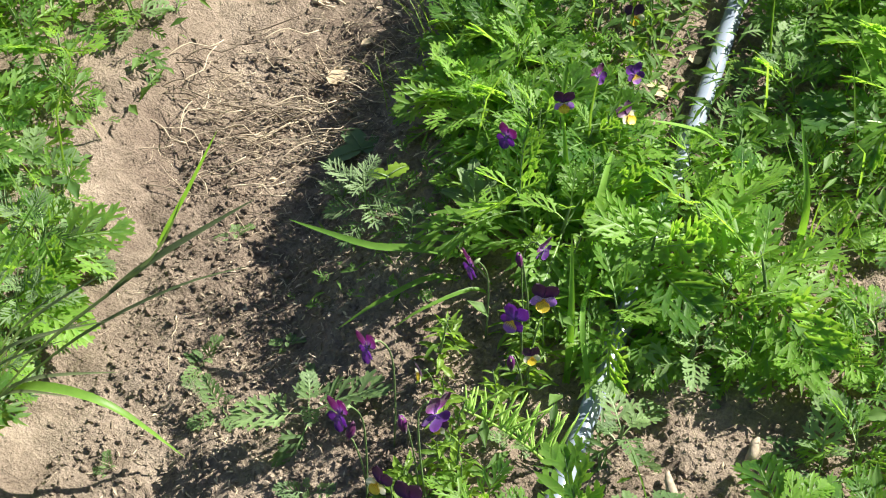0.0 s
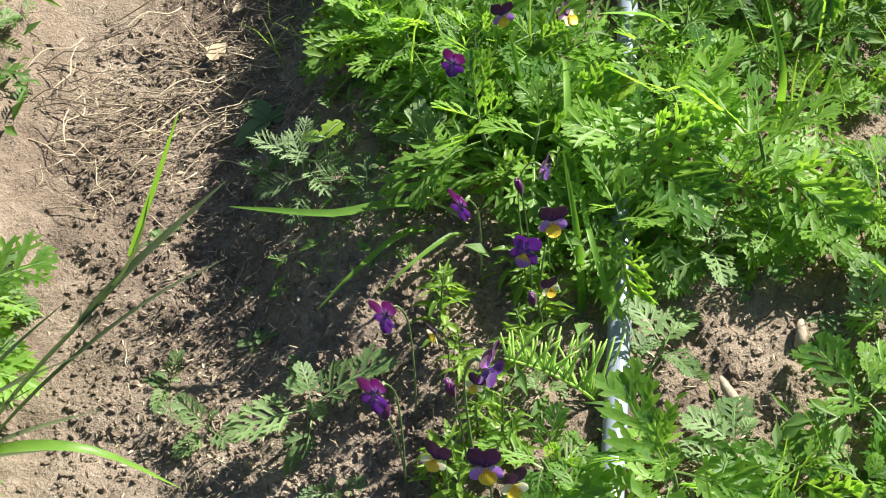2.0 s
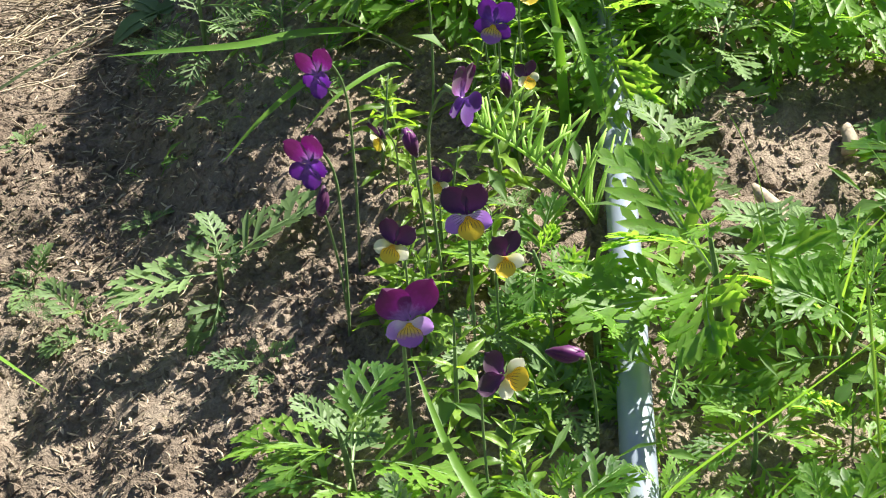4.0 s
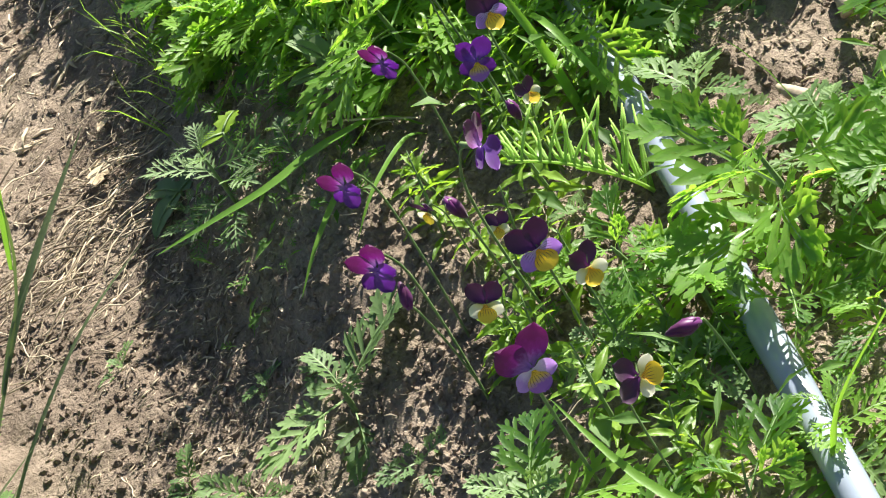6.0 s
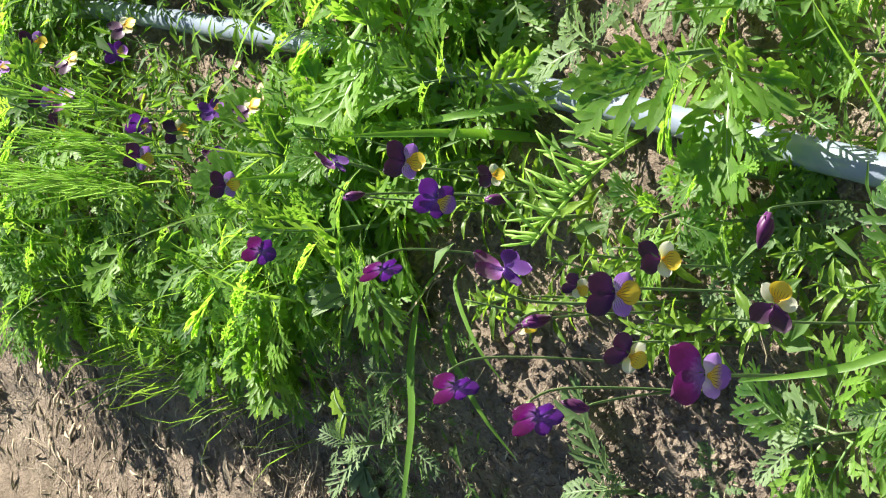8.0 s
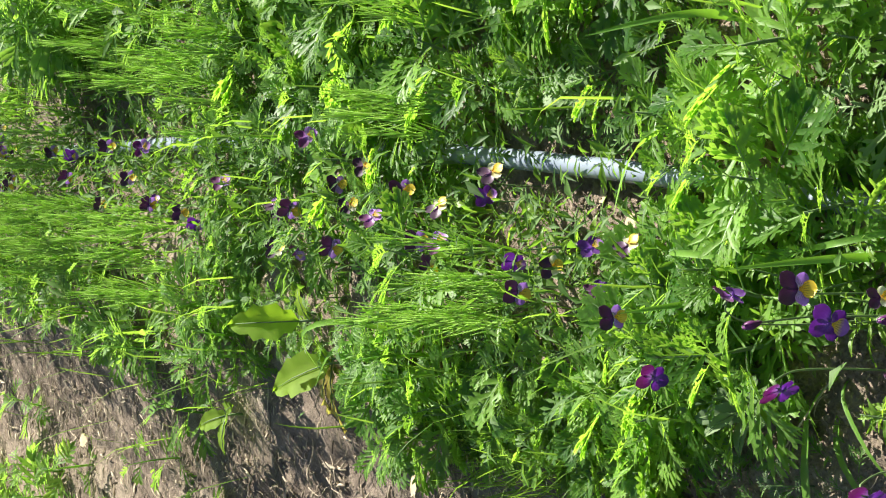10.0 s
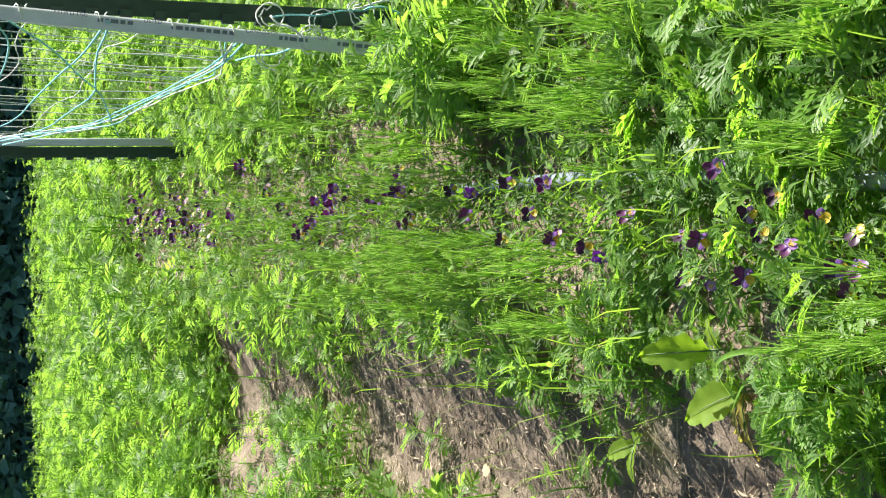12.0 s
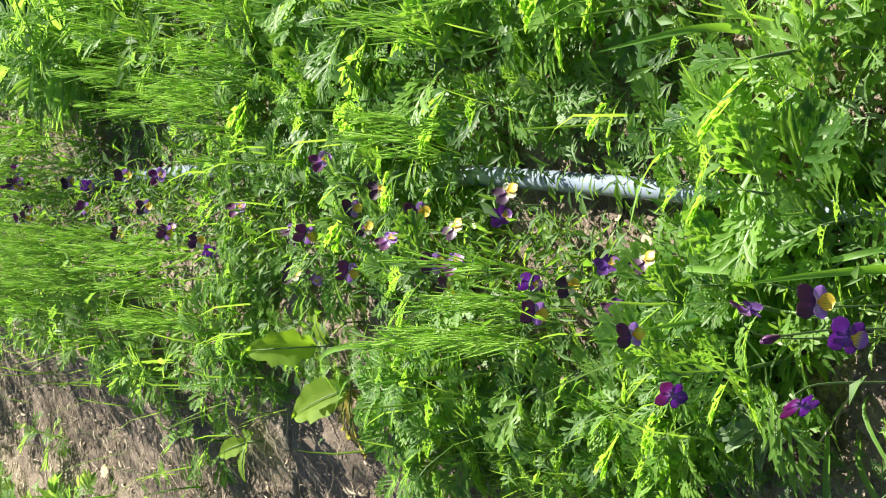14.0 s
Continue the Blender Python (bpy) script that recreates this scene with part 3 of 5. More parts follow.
    while made < 290 and tries < 9000:
        tries += 1
        x, y = rng.uniform(-0.95, 0.85), rng.uniform(-0.32, 1.75)
        if not weedy(x, y, rng):
            continue
        gap = 0.05
        if any((x - a) ** 2 + (y - b) ** 2 < gap * gap for a, b in kept):
            continue
        kept.append((x, y))
        i = rng.randrange(7)
        s = rng.uniform(0.6, 1.05) * (0.55 + 0.45 * smooth(0.55, 0.9, y) if x > 0.27 else 0.5 if -0.25 < x < -0.03 and y < 1.05 else 1.0)
        m = at_ground(x, y, rng.uniform(0, 360), s, rng.uniform(0, 12), rng.uniform(0, 360))
        if y > 1.05 or x < -0.62 or x > 0.55:
            rag_joined.append((i % 4, m))
        else:
            copy_thing(rag_templates[i], m)
        made += 1


def row_x(y):
    """The line of the flower row."""
    return 0.05 + 0.085 * y - 0.0105 * y * y


def weedy(x, y, rng):
    """Whether a weed may stand here: not in the furrow, on the pipe or in the bare patches."""
    furrow_left = -0.475 - 0.03 * math.sin(y * 3 + 1)
    furrow_right = -0.06 - 0.09 * smooth(0.42, 0.75, y) + 0.06 * smooth(1.25, 1.6, y)
    if furrow_left < x < furrow_right:
        return False
    if y < 0.36 and furrow_right <= x < 0.17:
        return False
    pipe_x = 0.112 + 0.112 * y - 0.026 * y * y
    if -0.055 < x - pipe_x < 0.05 and y < 0.2:
        return False
    if -0.075 < x - pipe_x < 0.05 and 0.42 < y < 0.90 and rng.random() < 0.93:
        return False
    if abs(x - pipe_x) < 0.025 and y < 1.3:
        return False
    if ((x - 0.285) / 0.115) ** 2 + ((y - 0.165) / 0.10) ** 2 < 1:
        return False
    if -0.12 < x < 0.10 and 1.22 < y < 1.62:
        return False
    if any((x - u) ** 2 + (y - v) ** 2 < 0.0016 for u, v in ((0.25, 0.565), (0.118, 0.589), (0.272, 0.42), (0.362, 0.385))):
        return False
    if abs(x - row_x(y)) < 0.055 and y < 4 and rng.random() < 0.75:
        return False
    return True


ragweeds()

# grey seedlings and fine-cut plants at the furrow's edge
seed_a = cut_weed("ragweed_seedling", at_ground(-0.156, 0.150, 20), 300, 0.040, 3, 0.070, SEED_MESH, "small green seedling with cut leaves on shaded soil", "seedling", "seedlings")
for x, y, a, s in ((-0.305, 0.233, 70, 0.40), (-0.259, 0.166, 140, 0.50), (-0.215, 0.26, 10, 0.25), (-0.13, 0.06, 200, 0.4), (0.36, 0.17, 90, 0.8), (-0.33, 0.42, 30, 0.3), (-0.36, 0.08, 110, 0.25)):
    copy_thing(seed_a, at_ground(x, y, a, s))
fine_a = cut_weed("wormwood", at_ground(-0.165, 0.415, 0), 310, 0.09, 6, 0.050, FINE_MESH, "greyish green weed with fine divided leaves in shade", "weed", "fine-leaved weeds", thick=0.0018)
for x, y, a, s in ((-0.215, 0.474, 60, 0.6), (-0.085, 0.445, 100, 0.5), (-0.10, 0.36, 170, 0.5), (-0.30, 0.196, 20, 0.3), (-0.52, 0.33, 0, 1.1), (-0.50, 0.22, 90, 1.0), (-0.55, 0.18, 200, 1.2), (-0.50, 0.13, 280, 0.9)):
    copy_thing(fine_a, at_ground(x, y, a, s, 8, a))


# ---- violas ----
def petal_mesh(name, length, width, material, cup=0.18, wave=0.10, seed=0):
    """A rounded petal on a narrow claw, cupped and slightly ruffled."""
    nu, nv = 7, 10
    vs, uv, fs = [], [], []
    for j in range(nv):
        v = 1 - (1 - j / (nv - 1)) ** 1.5
        round_w = math.sqrt(max(0.0, 1 - ((v - 0.57) / 0.438) ** 2))
        w = width * 0.5 * max(0.16, round_w)
        for i in range(nu):
            u = 2 * i / (nu - 1) - 1
            rim = 1 - 0.05 * u * u * v + 0.02 * math.sin(5 * u + seed) * v
            ruffle = wave * length * 0.30 * math.sin(4.2 * u + 2 * v + seed) * v * v
            vs.append(Vector((u * w, -cup * length * (u * u * 0.40 - 0.9 * v * (1 - v) + 0.30 * v * v) + ruffle, length * v * rim)))
            uv.append(((u + 1) / 2, v))
    for j in range(nv - 1):
        for i in range(nu - 1):
            a = j * nu + i
            fs += [(a, a + 1, a + nu + 1), (a, a + nu + 1, a + nu)]
    return mesh(name, vs, fs, material, uv=uv)


def calyx_mesh():
    pieces = [tube([(0, 0.002, 0), (0, 0.007, 0.0015), (0, 0.012, 0.003)], [0.0022, 0.002, 0.0012], 5)]
    for k in range(5):
        a = 2 * math.pi * k / 5 + 0.6
        d = Vector((math.sin(a), 0.25, math.cos(a)))
        s = Vector((math.cos(a), 0, -math.sin(a))) * 0.0016
        b = Vector((0, 0.002, 0))
        pieces.append(([b - s, b + s, b + d * 0.009], [(0, 1, 2)]))
    v, f = joined(pieces)
    return mesh("calyx", v, f, STEM)


CALYX = calyx_mesh()
U = 0.0165


def petals_of(upper, lateral, lip, seed, low=1.0):
    return (petal_mesh("upper_petal", U * 1.22, U * 0.92, upper, seed=seed), petal_mesh("side_petal", U * 0.90 * low, U * 0.70 * low, lateral, seed=seed + 1), petal_mesh("lip_petal", U * 0.88 * low, U * 0.92 * low, lip, seed=seed + 2))


SETS = [petals_of(PURPLE, LAVENDER, YELLOW_LIP, 0), petals_of(DARK, CREAM, YELLOW, 1), petals_of(VIOLET, VIOLET, YELLOW_LIP, 2), petals_of(PURPLE, VIOLET, VIOLET, 3), petals_of(DARK, LAVENDER, YELLOW, 4), petals_of(PURPLE, PALE, YELLOW_LIP, 5, 0.74)]
SET_WORDS = ("magenta-purple and lavender viola flower with a yellow throat", "dark purple, cream and yellow viola flower on a thin stem",
             "deep violet viola flower with a small yellow eye", "purple viola flower turned aside on a thin stem", "viola flower with dark upper petals, lavender wings and yellow lip", "wide-open magenta viola flower with small pale lower petals")


def curve_through(points, n):
    pts = [Vector(p) for p in points]
    m = len(pts) - 1
    out = []
    for i in range(n + 1):
        u = i / n * m
        k = min(int(u), m - 1)
        f = u - k
        p0, p1, p2, p3 = pts[max(k - 1, 0)], pts[k], pts[k + 1], pts[min(k + 2, m)]
        out.append(0.5 * ((2 * p1) + (p2 - p0) * f + (2 * p0 - 5 * p1 + 4 * p2 - p3) * f * f + (3 * p1 - p0 - 3 * p2 + p3) * f ** 3))
    return out


def viola(m, kind, height, nod, lean, seed, roll=0.0):
    """One flower on its stalk, facing -y before its turn."""
    rng = random.Random(seed)
    root = empty("viola_flower", m, SET_WORDS[kind], "flower", "row of violas")
    head = Vector((lean, -height * 0.12, height))
    line = [(0, 0, 0), (lean * 0.3, height * 0.03, height * 0.4), (lean * 0.75, height * 0.03, height * 0.80), (lean, -height * 0.03, height * 0.985), head + Vector((0, 0.008, 0.002))]
    line = curve_through(line, 14)
    v, f = tube(line, [0.0010 - 0.0002 * i / 14 for i in range(15)], 5)
    part("stalk", mesh("stalk", v, f, STEM), root)
    h = Matrix.Translation(head) @ rot(nod, 0, 0) @ rot(0, roll, 0)
    up, side, lip = SETS[kind]
    for s in (-1, 1):
        part("petal", up, root, h @ Matrix.Translation((0, 0.0016 + 0.0005 * s, 0)) @ rot(rng.uniform(-12, 8), s * 35 + rng.uniform(-5, 5), 0))
    for s in (-1, 1):
        part("petal", side, root, h @ Matrix.Translation((0, -0.0006, 0)) @ rot(rng.uniform(-4, 14), s * 112 + rng.uniform(-8, 8), 0))
    part("petal", lip, root, h @ Matrix.Translation((0, -0.0016, 0)) @ rot(rng.uniform(4, 22), 180 + rng.uniform(-5, 5), 0))
    part("calyx", CALYX, root, h)
    return root


def bud_mesh():
    """Petals rolled into a twisted spindle."""
    pieces = []
    for k in range(3):
        pts = [Vector((0.0022 * math.cos(2.1 * k + 2.2 * u) * math.sin(math.pi * (0.15 + 0.8 * u)), 0.0022 * math.sin(2.1 * k + 2.2 * u) * math.sin(math.pi * (0.15 + 0.8 * u)), 0.026 * u)) for u in (0, 0.2, 0.4, 0.6, 0.8, 1.0)]
        pieces.append(tube(pts, [0.0016, 0.0036, 0.0046, 0.0040, 0.0028, 0.0008], 6))
    v, f = joined(pieces)
    return mesh("bud", v, f, PURPLE, uv=[(0.5, 0.3 + 20 * p.z) for p in v])


BUD = bud_mesh()


def viola_bud(x, y, z, turn, tilt, size):
    """A rolled-up bud that nods at the top of its stalk."""
    g = ground(x, y)
    root = empty("viola_bud", Matrix.Translation((x, y, g)), "closed purple viola bud on a bent green stalk", "flower bud", "viola buds")
    h = z - g
    line = curve_through([(0.010, 0.012, 0), (0.008, 0.010, h * 0.5), (0.003, 0.004, h * 0.93), (0, 0, h)], 10)
    part("stalk", mesh("stalk", *tube(line, 0.0009, 5), STEM), root)
    m = Matrix.Translation((0, 0, h)) @ rot(0, 0, turn) @ rot(tilt, 0, 0) @ Matrix.Scale(size, 4)
    part("bud", BUD, root, m)
    part("calyx", CALYX, root, m @ rot(90, 0, 0))
    return root


# flowers close to the camera: place of the head, kind, turn, nod, roll, size
NEAR = ((-0.030, -0.116, 0.190, 5, 8, -14, 4, 1.34), (0.010, -0.051, 0.208, 4, -4, -22, -8, 1.02), (0.031, -0.040, 0.165, 1, 14, -16, 10, 0.84), (-0.033, -0.003, 0.152, 1, -22, -22, 12, 0.84),
        (0.018, -0.168, 0.191, 1, 34, -20, -52, 0.90), (0.075, 0.215, 0.188, 4, 12, -16, 6, 0.95), (0.050, 0.195, 0.172, 2, -14, -20, 8, 0.95), (-0.005, 0.245, 0.180, 3, -50, 8, -20, 1.0),
        (0.016, 0.027, 0.234, 3, 54, 4, 24, 1.15), (-0.070, 0.105, 0.206, 3, -38, 0, -25, 1.0), (-0.079, 0.039, 0.187, 3, -36, -4, -25, 1.08), (0.070, 0.184, 0.134, 1, 24, -20, 0, 0.62),
        (0.070, 0.235, 0.236, 3, 60, 10, 0, 0.78), (-0.009, 0.424, 0.179, 3, -25, -10, 0, 0.85), (0.040, 0.480, 0.185, 4, 20, -10, 0, 0.80), (-0.034, 0.152, 0.118, 1, -60, 10, 0, 0.70))
BUDS = ((-0.076, 0.046, 0.140, 160, 30, 0.75), (-0.020, 0.036, 0.209, 40, 150, 0.75), (0.053, 0.168, 0.150, 20, 165, 0.7), (0.067, -0.119, 0.154, -95, 80, 0.85), (0.045, 0.235, 0.225, 30, 140, 0.6))
SMALL = ((0.010, 0.095, 1, -30),)
ROW = ((0.091, 0.700, 1, 20), (0.087, 0.760, 2, -10), (0.057, 0.715, 4, 0), (0.147, 0.800, 2, 40), (0.160, 0.800, 1, 50), (0.086, 0.930, 1, -30), (0.095, 0.860, 0, 40),
       (0.134, 0.982, 4, 30), (0.141, 0.905, 1, 70), (0.142, 1.180, 4, 20), (0.150, 1.165, 1, 40), (0.143, 1.305, 4, -20), (0.187, 1.098, 1, 40), (0.212, 1.235, 0, 55), (0.076, 1.190, 4, 0),
       (0.076, 1.375, 1, 20), (0.087, 1.275, 0, -40), (0.122, 1.375, 1, 60), (0.145, 1.500, 0, 30), (0.130, 1.360, 4, 60), (0.139, 1.720, 1, 10), (0.119, 1.635, 2, -20), (0.136, 1.865, 4, 0), (0.140, 1.840, 2, 30),
       (0.175, 1.937, 4, 0), (0.219, 1.830, 0, 40), (0.208, 2.043, 4, 20), (0.216, 2.210, 2, 0), (0.185, 2.258, 4, -30), (0.225, 2.340, 4, 30), (0.139, 2.103, 1, 0))
ROW_FAR = ((0.222, 2.64), (0.187, 2.60), (0.277, 2.67), (0.213, 2.65), (0.240, 3.11), (0.225, 3.24), (0.193, 3.14), (0.191, 3.43), (0.159, 3.38), (0.260, 3.85), (0.221, 3.63), (0.334, 4.12), (0.210, 2.84), (0.198, 3.30), (0.232, 3.18), (0.175, 3.45), (0.206, 4.15))


def violas():
    for i, (x, y, z, kind, turn, nod, roll, size) in enumerate(NEAR):
        g = ground(x, y)
        a = radians(turn)
        h = (z - g) / size
        back = 0.12 * h * size
        m = Matrix.Translation((x - back * math.sin(a), y + back * math.cos(a), g)) @ rot(0, 0, turn) @ Matrix.Scale(size, 4)
        viola(m, kind, h, nod, 0.0, i, roll)
    for one in BUDS:
        viola_bud(*one)
    by_kind = [viola(at_ground(0.108, 1.005, 60, 0.85), 0, 0.135, -25, 0.012, 31), viola(at_ground(0.098, 0.520, 60, 0.80), 1, 0.12, -30, -0.01, 32),
               viola(at_ground(0.087, 0.575, 40, 0.75), 2, 0.13, -20, 0.01, 33), viola(at_ground(0.056, 0.577, 60, 0.75), 3, 0.125, -15, -0.012, 34), viola(at_ground(0.091, 0.920, 10, 0.85), 4, 0.125, -18, 0.008, 35)]
    rng = random.Random(9)
    for x, y, k, turn in SMALL:
        copy_thing(by_kind[k], at_ground(x, y, turn, rng.uniform(0.65, 0.8)))
    for x, y, k, turn in ROW:
        copy_thing(by_kind[k], Matrix.Translation((0, 0, -0.024)) @ at_ground(x, y + 0.015, turn + rng.uniform(-20, 20), rng.uniform(0.95, 1.15), 6, rng.uniform(0, 360)))
    for x, y in ROW_FAR:
        copy_thing(by_kind[rng.choice((0, 2, 1, 4, 4, 1))], at_ground(x, y, rng.uniform(-50, 50), rng.uniform(0.85, 1.0), 5, rng.uniform(0, 360)))
        for _ in range(3):
            copy_thing(by_kind[rng.choice((0, 4, 4, 1))], at_ground(x + rng.gauss(0, 0.02), y + rng.gauss(0, 0.05), rng.uniform(-60, 60), rng.uniform(0.68, 0.88), 8, rng.uniform(0, 360)))
    for cx, cy, n in ((0.232, 5.95, 58), (0.222, 5.35, 40), (0.215, 4.75, 56)):
        for _ in range(n):
            copy_thing(by_kind[rng.choice((0, 1, 1, 4, 1, 1))], at_ground(cx + rng.gauss(0, 0.045), cy + rng.gauss(0, 0.20), rng.uniform(-80, 80), rng.uniform(0.74, 1.0), 12, rng.uniform(0, 360)))


violas()

VL = [oval_leaf(1.0, 0.19 + 0.03 * i, 0.6 + 0.4 * i, 0.3, wave=1.0, n=6) for i in range(3)]
VIOLA_LEAVES = [mesh("viola_leaf", v, f, VIOLA_LEAF) for v, f in VL]


def viola_plants():
    first = []
    for i in range(4):
        x, y = ((0.045, -0.085), (0.030, 0.055), (0.060, 0.222), (-0.020, 0.010))[i]
        root = cut_weed("viola_plant", at_ground(x, y, 50 * i), 400 + i, 0.06 + 0.010 * i, 6, 0.026, VIOLA_LEAVES, "low viola foliage with narrow green leaves under the flowers", "viola plant", "viola foliage", whorl=3, thick=0.0016)
        first.append(root)
    rng = random.Random(21)
    spots = [(0.015, -0.125), (0.06, -0.03), (0.0, 0.09), (-0.035, 0.065), (0.020, 0.065), (0.004, 0.115), (0.048, 0.155), (0.058, 0.205), (0.035, 0.260), (-0.005, -0.070), (0.035, -0.150), (-0.020, 0.240), (-0.012, 0.150), (-0.035, 0.205), (0.10, 0.235), (0.085, 0.26), (0.05, 0.24), (-0.04, 0.05), (0.07, 0.33), (0.03, 0.36), (0.09, 0.42), (0.05, 0.47), (0.105, 0.56), (0.055, 0.60),
             (0.10, 0.68), (0.07, 0.76), (0.13, 0.80), (0.09, 0.88), (0.14, 0.94), (0.10, 1.0), (0.12, 1.1), (0.08, 1.2), (0.14, 1.24), (0.10, 1.33), (0.14, 1.42), (0.11, 1.55), (0.14, 1.66)]
    for x, y in spots:
        copy_thing(rng.choice(first), at_ground(x, y, rng.uniform(0, 360), rng.uniform(0.8, 1.2), 10, rng.uniform(0, 360)))


viola_plants()


# ---- horsetails ----
def whorl_mesh(n, length, rise, thick, seed):
    rng = random.Random(seed)
    pieces = []
    for k in range(n):
        a = 2 * math.pi * k / n + rng.uniform(-0.2, 0.2)
        e = radians(rise + rng.uniform(-9, 9))
        ln = length * rng.uniform(0.75, 1.1)
        d = Vector((math.cos(a) * math.cos(e), math.sin(a) * math.cos(e), math.sin(e)))
        pts = [d * ln * u + Vector((0, 0, ln * 0.35 * u * u)) for u in (0.0, 0.33, 0.66, 1.0)]
        pieces.append(tube(pts, [thick, thick, thick * 0.8, thick * 0.35], 3, cap=False))
    return joined(pieces)


WHORLS = [whorl_mesh(7, 0.050, 68, 0.0010, 1), whorl_mesh(6, 0.042, 72, 0.0010, 2), whorl_mesh(5, 0.030, 76, 0.0009, 3)]


def horsetail(m, height, seed, label="feathery yellow-green horsetail with thin needle branches"):
    root = empty("horsetail", m, label, "horsetail", "horsetail clumps")
    n = int(height / 0.024)
    line = [(0.004 * math.sin(i + seed), 0.004 * math.cos(i * 1.3 + seed), height * i / 6) for i in range(7)]
    part("stem", mesh("stem", *tube(line, [0.0015, 0.0014, 0.0013, 0.0012, 0.001, 0.0008, 0.0005], 5), HORSETAIL), root)
    places = [(0 if i / n < 0.5 else 1 if i / n < 0.8 else 2, Matrix.Translation((0, 0, height * i / n)) @ rot(0, 0, 47 * i + seed * 13)) for i in range(2, n)]
    tagged(part("frond", quick_mesh("frond", *scatter(WHORLS, places), HORSETAIL), root), kind="stuff")
    return root


def horsetails():
    rng = random.Random(77)
    first = [horsetail(at_ground(0.05, 0.98, 0), 0.10, 1), horsetail(at_ground(0.06, 2.2, 0), 0.16, 2), horsetail(at_ground(0.44, 2.6, 0), 0.19, 3)]
    for x0, x1, y0, y1, n in ((0.010, 0.090, 0.76, 0.98, 15), (-0.01, 0.150, 1.80, 2.75, 84), (0.32, 0.48, 1.50, 2.15, 50), (0.32, 0.39, 0.88, 1.06, 5), (0.21, 0.285, 0.90, 1.12, 6),
                              (0.38, 0.55, 2.7, 3.9, 40), (0.16, 0.34, 2.3, 3.2, 24), (0.22, 0.32, 1.5, 1.8, 7), (0.08, 0.30, 3.0, 4.6, 26), (0.46, 0.62, 1.7, 2.4, 14), (-0.08, 0.05, 3.0, 3.9, 10)):
        for _ in range(n):
            copy_thing(rng.choice(first), at_ground(rng.uniform(x0, x1), rng.uniform(y0, y1), rng.uniform(0, 360), rng.uniform(0.7, 1.05), rng.uniform(0, 7), rng.uniform(0, 360)))


horsetails()


def fallen_horsetail():
    """The horsetail that leans over the soil between the flowers and the pipe."""
    root = empty("leaning_horsetail", Matrix.Translation((0.112, 0.105, 0.06)), "yellow-green horsetail shoot leaning over bare soil by a pipe", "horsetail")
    o = Vector((0.112, 0.105, 0.06))
    knots = [Vector(p) - o for p in ((0.112, 0.112, 0.045), (0.098, 0.106, 0.078), (0.077, 0.099, 0.112), (0.054, 0.090, 0.144), (0.028, 0.080, 0.173))]
    line = curve_through(knots, 22)
    part("stem", mesh("stem", *tube(line, [0.0017 - 0.0008 * i / 22 for i in range(23)], 6), HORSETAIL), root)
    rng = random.Random(4)
    for i in range(15):
        u = 0.08 + 0.064 * i
        p = line[int(u * 22)]
        for k in range(3):
            side = (k - 1) * 0.8 + rng.uniform(-0.3, 0.3)
            d = Vector((0.02 + 0.60 * side + rng.uniform(-0.2, 0.2), 0.72 - 0.25 * side + rng.uniform(-0.15, 0.15), 0.50 + 0.35 * side)).normalized()
            ln = (0.056 - 0.036 * u) * rng.uniform(0.75, 1.2) * (0.65 if k == 0 else 1)
            curl = Vector((rng.uniform(-0.010, 0.012), 0.004, rng.uniform(-0.004, 0.012)))
            pts = [p + d * ln * q + curl * q * q for q in (0, 0.2, 0.4, 0.6, 0.8, 1)]
            part("branch", mesh("branch", *tube(pts, [0.0013, 0.0010, 0.0014, 0.0009, 0.0012, 0.0005], 6), HORSETAIL), root)


fallen_horsetail()


# ---- grasses and broad leaves ----
def tuft(name, label, blades):
    root = empty(name, Matrix.Translation(blades[0][0][0]), label, "grass")
    o = Vector(blades[0][0][0])
    for pts, w, *kind in blades:
        v, f = blade([Vector(p) - o for p in pts], w, n=12)
        part("blade", mesh("blade", v, f, kind[0] if kind else GRASS), root)
    return root


tuft("tall_grass", "tall green grass tuft with long arching blades beside the furrow", (
    (((-0.500, 0.100, -0.02), (-0.400, 0.105, 0.125), (-0.283, 0.123, 0.258), (-0.250, 0.145, 0.33)), 0.008, OLIVE),
    (((-0.275, 0.128, 0.275), (-0.245, 0.148, 0.335), (-0.216, 0.170, 0.40)), 0.008),
    (((-0.330, 0.115, 0.205), (-0.275, 0.135, 0.255), (-0.192, 0.180, 0.305)), 0.011, OLIVE),
    (((-0.495, 0.108, -0.02), (-0.380, 0.120, 0.115), (-0.280, 0.150, 0.185), (-0.209, 0.178, 0.205)), 0.006, OLIVE),
    (((-0.495, 0.115, -0.02), (-0.430, 0.100, 0.045), (-0.350, 0.098, 0.040), (-0.283, 0.108, -0.045)), 0.014),
    (((-0.330, 0.115, 0.205), (-0.300, 0.120, 0.24), (-0.270, 0.13, 0.262)), 0.004, OLIVE)))
